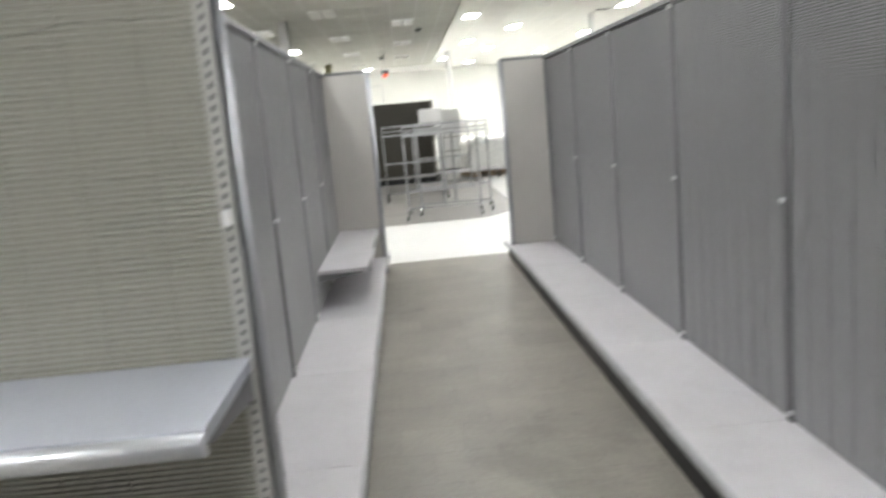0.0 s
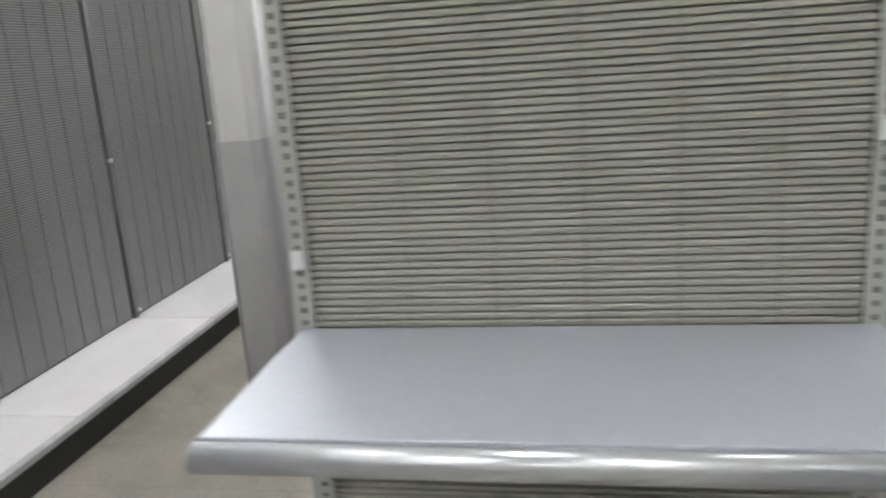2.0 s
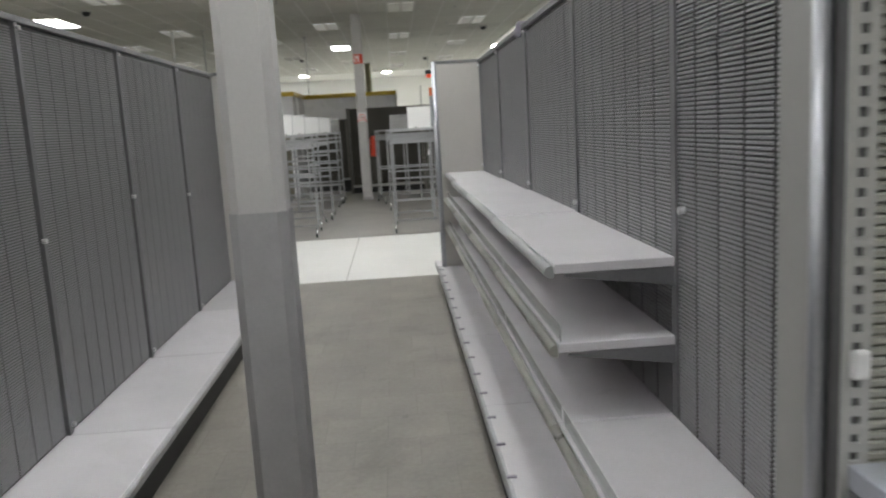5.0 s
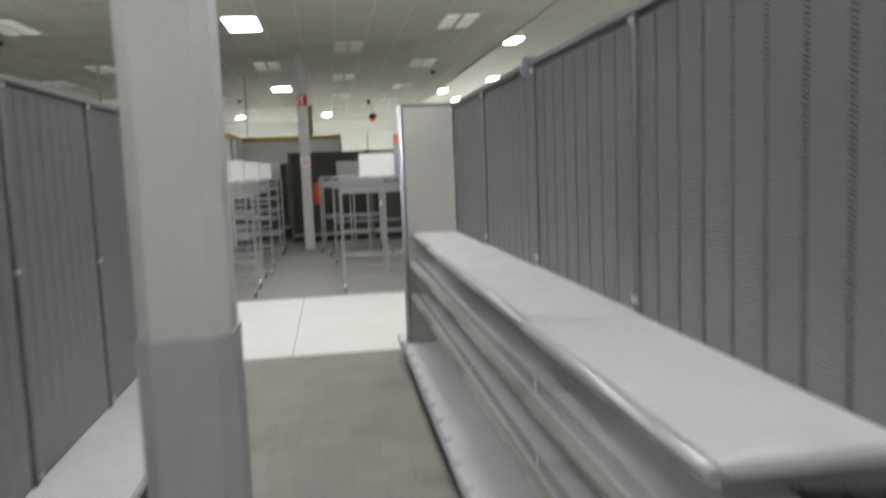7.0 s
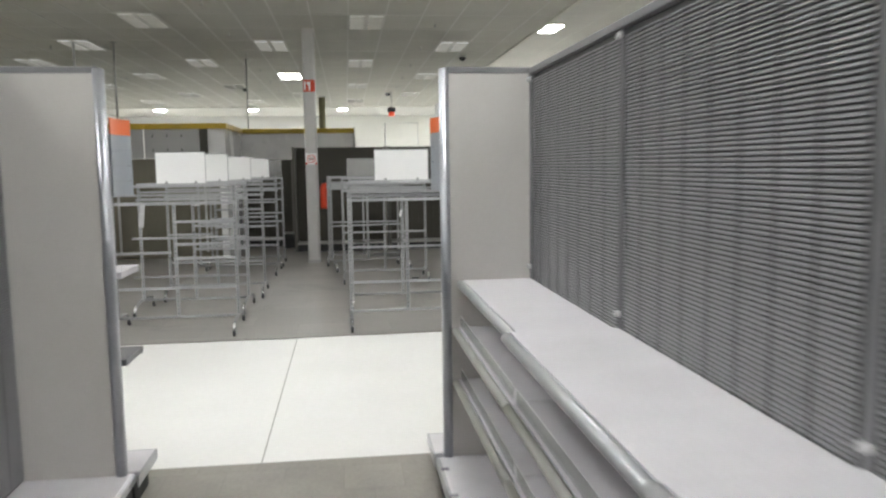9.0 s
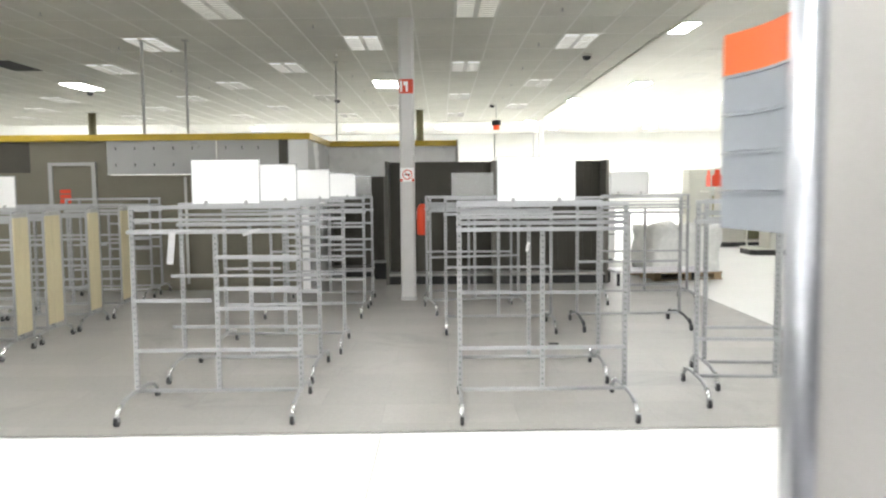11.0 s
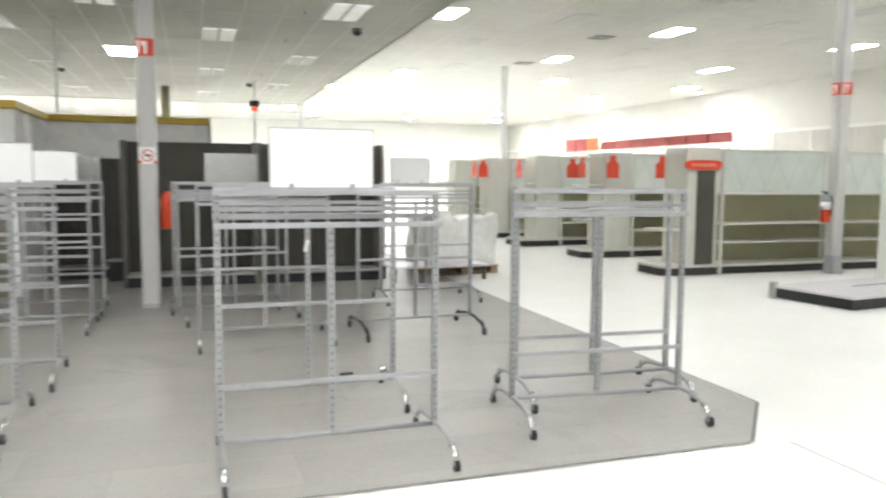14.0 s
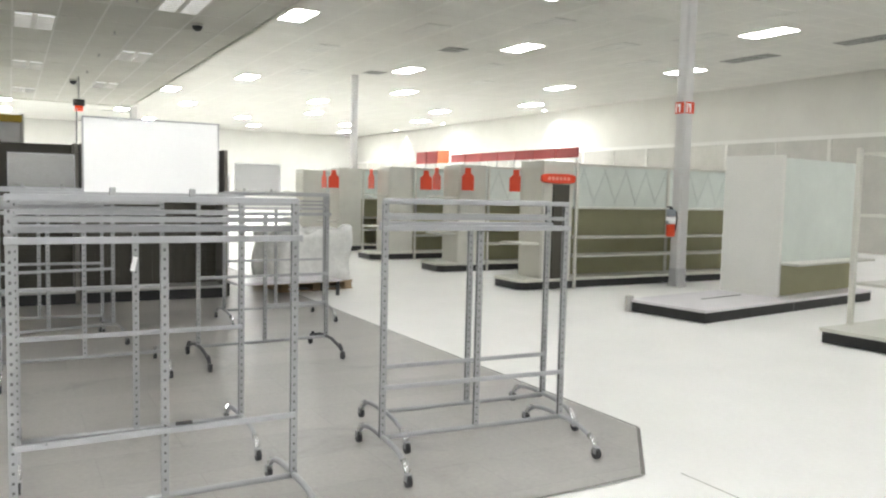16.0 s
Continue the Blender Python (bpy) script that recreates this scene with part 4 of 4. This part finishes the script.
beacon(0.52, 27.9, 3.05, "red beacon hanging on a stem from the ceiling")


# ---- wrapped pallet ----
ob = thing("pallet", pose(3.0, 20.1, 0, 0, 0, 8), "wooden pallet on the vinyl floor", "pallet")
for k in range(6):
    box_part("deck_board", (-0.6, 0.6, -0.5 + k * 0.18, -0.39 + k * 0.18, 0.11, 0.13), pallet_wood, ob)
for x in (-0.58, -0.06, 0.46):
    box_part("bearer", (x, x + 0.12, -0.5, 0.5, 0.02, 0.109), pallet_wood, ob)
for y in (-0.5, -0.05, 0.42):
    box_part("bottom_board", (-0.6, 0.6, y, y + 0.1, 0.0, 0.019), pallet_wood, ob)
ob = thing("wrapped_load", pose(3.0, 20.1, 0.131, 0, 0, 8), "white goods wrapped in clear film on a pallet", "pallet load")
bm = bmesh.new()
add_box(bm, -0.58, 0.56, -0.48, 0.48, 0.0, 0.74)
bmesh.ops.subdivide_edges(bm, edges=bm.edges[:], cuts=7, use_grid_fill=True)
for v in bm.verts:
    s = 0.05 if v.co.z > 0.5 else 0.03
    v.co += Vector((noise.noise(v.co * 3.1), noise.noise(v.co * 3.3 + Vector((5, 0, 0))), 1.6 * noise.noise(v.co * 2.6 + Vector((0, 9, 0))) * min(1, v.co.z * 3))) * s * 2
    if v.co.z > 0.3:
        v.co.x += 0.06 * (v.co.z - 0.3)
for f in bm.faces:
    f.smooth = True
part("load", bm, wrap_film, ob, "crumpled plastic film")
ob = thing("flat_cart", pose(2.55, 19.25, 0, 0, 0, 4), "low white flat shelf on short feet", "cart")
box_part("top", (-0.85, 0.65, -0.3, 0.3, 0.2, 0.235), deck_white, ob, bevel=0.004)
for x in (-0.8, 0.6):
    for y in (-0.26, 0.26):
        box_part("leg", (x - 0.02, x + 0.02, y - 0.02, y + 0.02, 0.0, 0.199), kick_black, ob)
ob = thing("white_cabinet", pose(2.25, 23.2, 0), "bright white cabinet standing behind the racks", "cabinet")
box_part("body", (-0.35, 0.35, -0.3, 0.3, 0.06, 1.75), sign_white, ob, bevel=0.006)
box_part("plinth", (-0.32, 0.32, -0.27, 0.27, 0.0, 0.059), kick_black, ob)
for z in (0.55, 0.95, 1.35):
    box_part("rail", (-0.34, 0.34, -0.315, -0.301, z, z + 0.03), panel_grey, ob)


# ---- cream shelving runs in the white tiled hall ----
def bottle_sign(parent_m, label):
    ob = thing("hanging_sign", parent_m, label, "sign", "red shaped signs")
    bm = bmesh.new()
    out = [(-0.13, 0.0), (0.13, 0.0), (0.13, 0.26), (0.06, 0.32), (0.06, 0.42), (-0.06, 0.42), (-0.06, 0.32), (-0.13, 0.26)]
    add_prism(bm, out, 1, -0.008, 0.008)
    part("plate", bm, sign_red, ob, "red bottle-shaped plate")
    box_part("hanger", (-0.01, 0.01, -0.004, 0.20, 0.34, 0.36), vent_grey, ob)
    return ob


def hall_bay(m, label, w=2.44, shelves=(1.29, 0.81, 0.51), depth=0.42):
    """Local x runs along the run, local -y faces out."""
    ob = thing("shelving_bay", m, label, "shelving", "cream shelving bays")
    box_part("upper_panel", (0.018, w - 0.018, 0.0, 0.03, 1.29, 1.96), peg_pale, ob, "pale upper back panel")
    box_part("lower_panel", (0.018, w - 0.018, 0.0, 0.03, 0.16, 1.289), peg_olive, ob, "olive pegboard back panel")
    for k in range(10):
        bm = bmesh.new()
        x0 = 0.05 + (w - 0.36) * k / 9
        lean = 0.26 if k % 2 else -0.26
        xa, xb = x0 + 0.13 - lean / 2, x0 + 0.13 + lean / 2
        add_prism(bm, [(xa, 1.34), (xa + 0.03, 1.34), (xb + 0.03, 1.93), (xb, 1.93)], 1, -0.006, -0.0005)
        part("lattice_bar", bm, peg_lattice, ob, "faint grey-green diagonal bar")
    for x in (0.0, w - 0.018):
        box_part("upright", (x, x + 0.018, -0.03, 0.04, 0.0, 2.0), shelf_cream, ob)
    box_part("top_rail", (0.03, w - 0.03, -0.03, 0.04, 1.965, 2.0), shelf_cream, ob)
    for z in shelves:
        box_part("shelf", (0.03, w - 0.03, -depth, -0.002, z - 0.028, z), shelf_cream, ob, bevel=0.003)
    box_part("deck", (0.0, w, -depth - 0.04, -0.032, 0.12, 0.16), shelf_cream, ob)
    box_part("kick_plate", (0.0, w, -depth - 0.02, -0.032, 0.0, 0.119), kick_black, ob)
    return ob


def hall_end(m, label, side_shelves=(1.35, 0.75)):
    """End of a run; local -x faces the walkway; 0.7 m deep in y."""
    ob = thing("end_unit", m, label, "end shelving", "cream end units")
    box_part("core", (0.05, 0.62, -0.55, 0.08, 0.16, 2.0), shelf_cream, ob)
    box_part("back_panel", (0.035, 0.049, -0.52, 0.05, 0.16, 1.9), end_cream, ob)
    for z in side_shelves:
        box_part("shelf", (-0.32, 0.034, -0.5, 0.06, z - 0.03, z), shelf_cream, ob, bevel=0.004)
    bm = bmesh.new()
    out = [(0.62, -0.62), (-0.30, -0.62), (-0.40, -0.52), (-0.40, 0.10), (-0.30, 0.20), (0.62, 0.20)]
    add_prism(bm, out, 2, 0.12, 0.159)
    part("deck", bm, shelf_cream, ob)
    bm = bmesh.new()
    add_prism(bm, [(p[0] * 0.98 + 0.01, p[1] * 0.98) for p in out], 2, 0.0, 0.119)
    part("kick_plate", bm, kick_black, ob, "black plinth")
    box_part("post", (0.61, 0.65, -0.665, -0.625, 0.0, 2.0), shelf_cream, ob, "slim cream corner post")
    return ob


RUNS = ((6.35, 19.2, 3), (6.45, 21.95, 1), (6.25, 24.6, 1), (6.05, 27.0, 1), (6.0, 29.5, 1))
for i, (x, y, n) in enumerate(RUNS):
    hall_end(pose(x, y, 0), "cream end unit on a black plinth", (0.72,) if i == 0 else (1.4, 0.72))
    for k in range((n + 3) // 2):
        hall_bay(pose(x + 0.64 + 2.45 * k, y - 0.13, 0), "cream shelving bay with olive back and bare shelves")
    ob = thing("shelving_run", pose(0, y, 0), "plain rear side of the cream shelving", "shelving")
    box_part("back", (x + 0.64, x + 0.64 + 1.225 * (n + 3), -0.08, 0.5, 0.0, 1.99), shelf_cream, ob)
for x, y, r in ((6.6, 21.28, 0), (7.68, 21.28, -20), (6.33, 22.0, -85), (7.12, 23.93, -25), (6.13, 24.65, -85), (5.9, 26.33, 0), (5.93, 27.05, -85)):
    bottle_sign(pose(x, y, 1.52, 0, 0, r), "red bottle-shaped sign hung on a shelving end")
ob = thing("oval_sign", pose(6.66, 18.63, 1.73), "long red rounded sign on a shelving end", "sign")
bm = bmesh.new()
add_prism(bm, [(0.33 * math.copysign(abs(math.cos(a)) ** 0.5, math.cos(a)), 0.075 * math.copysign(abs(math.sin(a)) ** 0.5, math.sin(a))) for a in [2 * math.pi * k / 20 for k in range(20)]], 1, -0.03, 0.02)
part("plate", bm, sign_red, ob)
for k in range(6):
    box_part("mark", (-0.22 + k * 0.075, -0.17 + k * 0.075, -0.034, -0.0305, -0.025, 0.025), sign_blush, ob)
ob = thing("dark_channel", pose(6.7, 18.62, 0), "dark vertical channel in the shelving end", "panel")
box_part("panel", (-0.13, 0.17, -0.02, 0.029, 0.165, 1.64), unit_dark, ob)

# near platform with a tall white panel, turned a little
PL = pose(6.30, 15.25, 0, 0, 0, 8)
ob = thing("display_platform", PL, "low white platform with black sides", "platform")
bm = bmesh.new()
add_prism(bm, [(0, 0), (4.2, 0), (4.2, 1.15), (0, 1.15)], 2, 0.125, 0.16)
part("deck", bm, deck_white, ob)
bm = bmesh.new()
add_prism(bm, [(0.01, 0.01), (4.2, 0.01), (4.2, 1.14), (0.01, 1.14)], 2, 0.0, 0.124)
part("kick_plate", bm, kick_black, ob, "black plinth")
bm = bmesh.new()
add_box(bm, 0.85, 1.75, 0.62, 0.66, 0.1605, 0.163)
part("slot_strip", bm, slot_dark, ob)
box_part("corner_bracket", (-0.03, 0.05, 1.10, 1.18, 0.0, 0.20), vent_grey, ob, "grey metal corner bracket", bevel=0.004)
box_part("kick_joint", (1.98, 2.0, 0.004, 0.0095, 0.005, 0.12), slot_dark, ob, "joint between two plinths")
ob = thing("shelving_bay", PL, "tall white end panel with pale and olive backs", "shelving")
box_part("end_panel", (1.95, 2.0, 0.22, 1.10, 0.163, 2.08), wall_white, ob, "tall white end panel")
box_part("upper_panel", (2.0, 4.2, 0.30, 0.34, 0.62, 2.05), peg_pale, ob)
box_part("lower_panel", (2.0, 4.2, 0.30, 0.34, 0.163, 0.619), peg_olive, ob)
box_part("shelf", (2.0, 4.2, -0.02, 0.299, 0.60, 0.63), shelf_cream, ob)
# nearest cream bay at the hall's edge
NB = pose(6.55, 13.95, 0, 0, 0, 4)
ob = thing("shelving_bay", NB, "cream open-framed shelving bay with bare shelves", "shelving")
box_part("deck", (0.0, 2.6, -0.95, 0.0, 0.12, 0.16), shelf_cream, ob)
box_part("kick_plate", (0.02, 2.6, -0.93, -0.02, 0.0, 0.119), kick_black, ob, "black plinth")
for x in (0.45, 1.7):
    box_part("upright", (x, x + 0.05, -0.08, -0.03, 0.16, 2.05), shelf_cream, ob)
for z in (0.62, 1.35, 2.0):
    box_part("shelf", (0.5, 2.6, -0.4, -0.081, z - 0.03, z), shelf_cream, ob, bevel=0.003)

# oxide-red boards on the far run tops
for k in range(7):
    ob = thing("red_board", pose(12.0, 24.8 + 0.95 * k, 2.45), "dull red board standing above the shelving", "board", "red boards")
    box_part("board", (-0.02, 0.02, 0.0, 0.9, 0.0, 0.26), oxide_red, ob)
    box_part("leg", (-0.015, 0.015, 0.05, 0.08, -0.46, 0.0), vent_grey, ob)
for k, m in enumerate((orange, oxide_red, oxide_red)):
    ob = thing("red_board", pose(12.0, 31.6 + 0.8 * k, 2.45), "red and orange board above the far shelving", "board", "red boards")
    box_part("board", (-0.02, 0.02, 0.0, 0.72, 0.0, 0.42), m, ob)
    box_part("leg", (-0.015, 0.015, 0.05, 0.08, -0.46, 0.0), vent_grey, ob)
ob = thing("shelving_run", pose(12.3, 24.6, 0), "plain cream shelving run along the hall", "shelving")
box_part("back", (-0.32, 0.35, 0.0, 10.0, 0.0, 1.99), shelf_cream, ob)

# ---- ceiling fittings ----
for x, y, l, m in ((9.3, 26.7, 0.62, vent_black), (9.25, 31.6, 0.62, vent_black), (16.3, 23.15, 1.5, vent_black), (16.4, 19.9, 1.5, vent_black), (9.45, 22.8, 1.22, vent_grey), (7.55, 24.85, 1.22, vent_grey),
                   (12.4, 24.0, 1.22, vent_grey), (13.2, 22.0, 1.22, vent_grey), (14.6, 25.5, 1.22, vent_grey), (11.5, 28.5, 1.22, vent_grey), (6.4, 28.6, 1.22, vent_grey), (7.4, 33.0, 1.22, vent_grey), (13.0, 31.5, 1.22, vent_grey)):
    ob = thing("ceiling_vent", pose(x, y, HIGH), "black open ceiling grille" if m is vent_black else "grey ceiling panel grille", "vent", "ceiling vents")
    box_part("backing", (-0.28, 0.28, -l / 2, l / 2, -0.012, -0.005), m, ob)
    for k in range(5):
        box_part("slat", (-0.26 + k * 0.115, -0.22 + k * 0.115, -l / 2 + 0.02, l / 2 - 0.02, -0.018, -0.0121), vent_grey if m is vent_black else ceil_bar, ob)
ob = thing("ceiling_hatch", pose(-8.75, 21.3, LOW), "dark opening where a ceiling tile is missing", "ceiling hatch")
box_part("backing", (-0.27, 0.27, -0.6, 0.6, -0.008, -0.0065), vent_black, ob)
for x, y in ((1.57, 20.6), (0.45, 28.5), (-6.07, 15.6), (-3.6, 27.0), (-9.0, 25.0)):
    ob = thing("dome_camera", pose(x, y, LOW - 0.006), "black dome camera under the ceiling", "dome camera", "dome cameras")
    bm = bmesh.new()
    bmesh.ops.create_uvsphere(bm, u_segments=14, v_segments=8, radius=0.075)
    bmesh.ops.translate(bm, verts=bm.verts, vec=(0, 0, -0.03))
    for f in bm.faces:
        f.smooth = True
    part("dome", bm, caster_black, ob)
    bm = bmesh.new()
    add_tube(bm, [(0, 0, 0), (0, 0, -0.03)], 0.09, 14)
    part("ring", bm, ceil_bar, ob)
spr = thing("sprinkler", pose(0, 0, -70), "small sprinkler head under the ceiling tiles", "sprinkler", "sprinklers")
bm = bmesh.new()
add_tube(bm, [(0, 0, -0.006), (0, 0, -0.05)], 0.012, 8)
add_tube(bm, [(0, 0, -0.05), (0, 0, -0.054)], 0.028, 10)
part("head", bm, vent_grey, spr)
for k in range(9):
    for j in range(5):
        x, y = 0.6 - 3.33 * j, 9.8 + 2.42 * k + (0.9 if j % 2 else 0)
        copy_thing(spr, pose(x, y, LOW))
for o in (*spr.children_recursive, spr):
    bpy.data.objects.remove(o)
for y in (36.9, 46.0, 52.0):
    ob = thing("downlight", pose(EAST - 0.75, y, HIGH), "round downlight in the ceiling beside the wall", "downlight", "downlights")
    bm = bmesh.new()
    add_tube(bm, [(0, 0, -0.02), (0, 0, -0.005)], 0.13, 16)
    part("trim_ring", bm, ceil_bar, ob)
    bm = bmesh.new()
    add_tube(bm, [(0, 0, -0.026), (0, 0, -0.0201)], 0.1, 16)
    part("lens", bm, light_high, ob, "glowing lens")
    beam = bpy.data.lights.new("beam", "SPOT")
    beam.energy, beam.spot_size, beam.spot_blend, beam.shadow_soft_size = 420.0, radians(80), 0.6, 0.1
    lamp = new("beam", beam)
    lamp.parent, lamp.matrix_basis = ob, pose(0.1, 0, -0.12, 0, -22, 0)
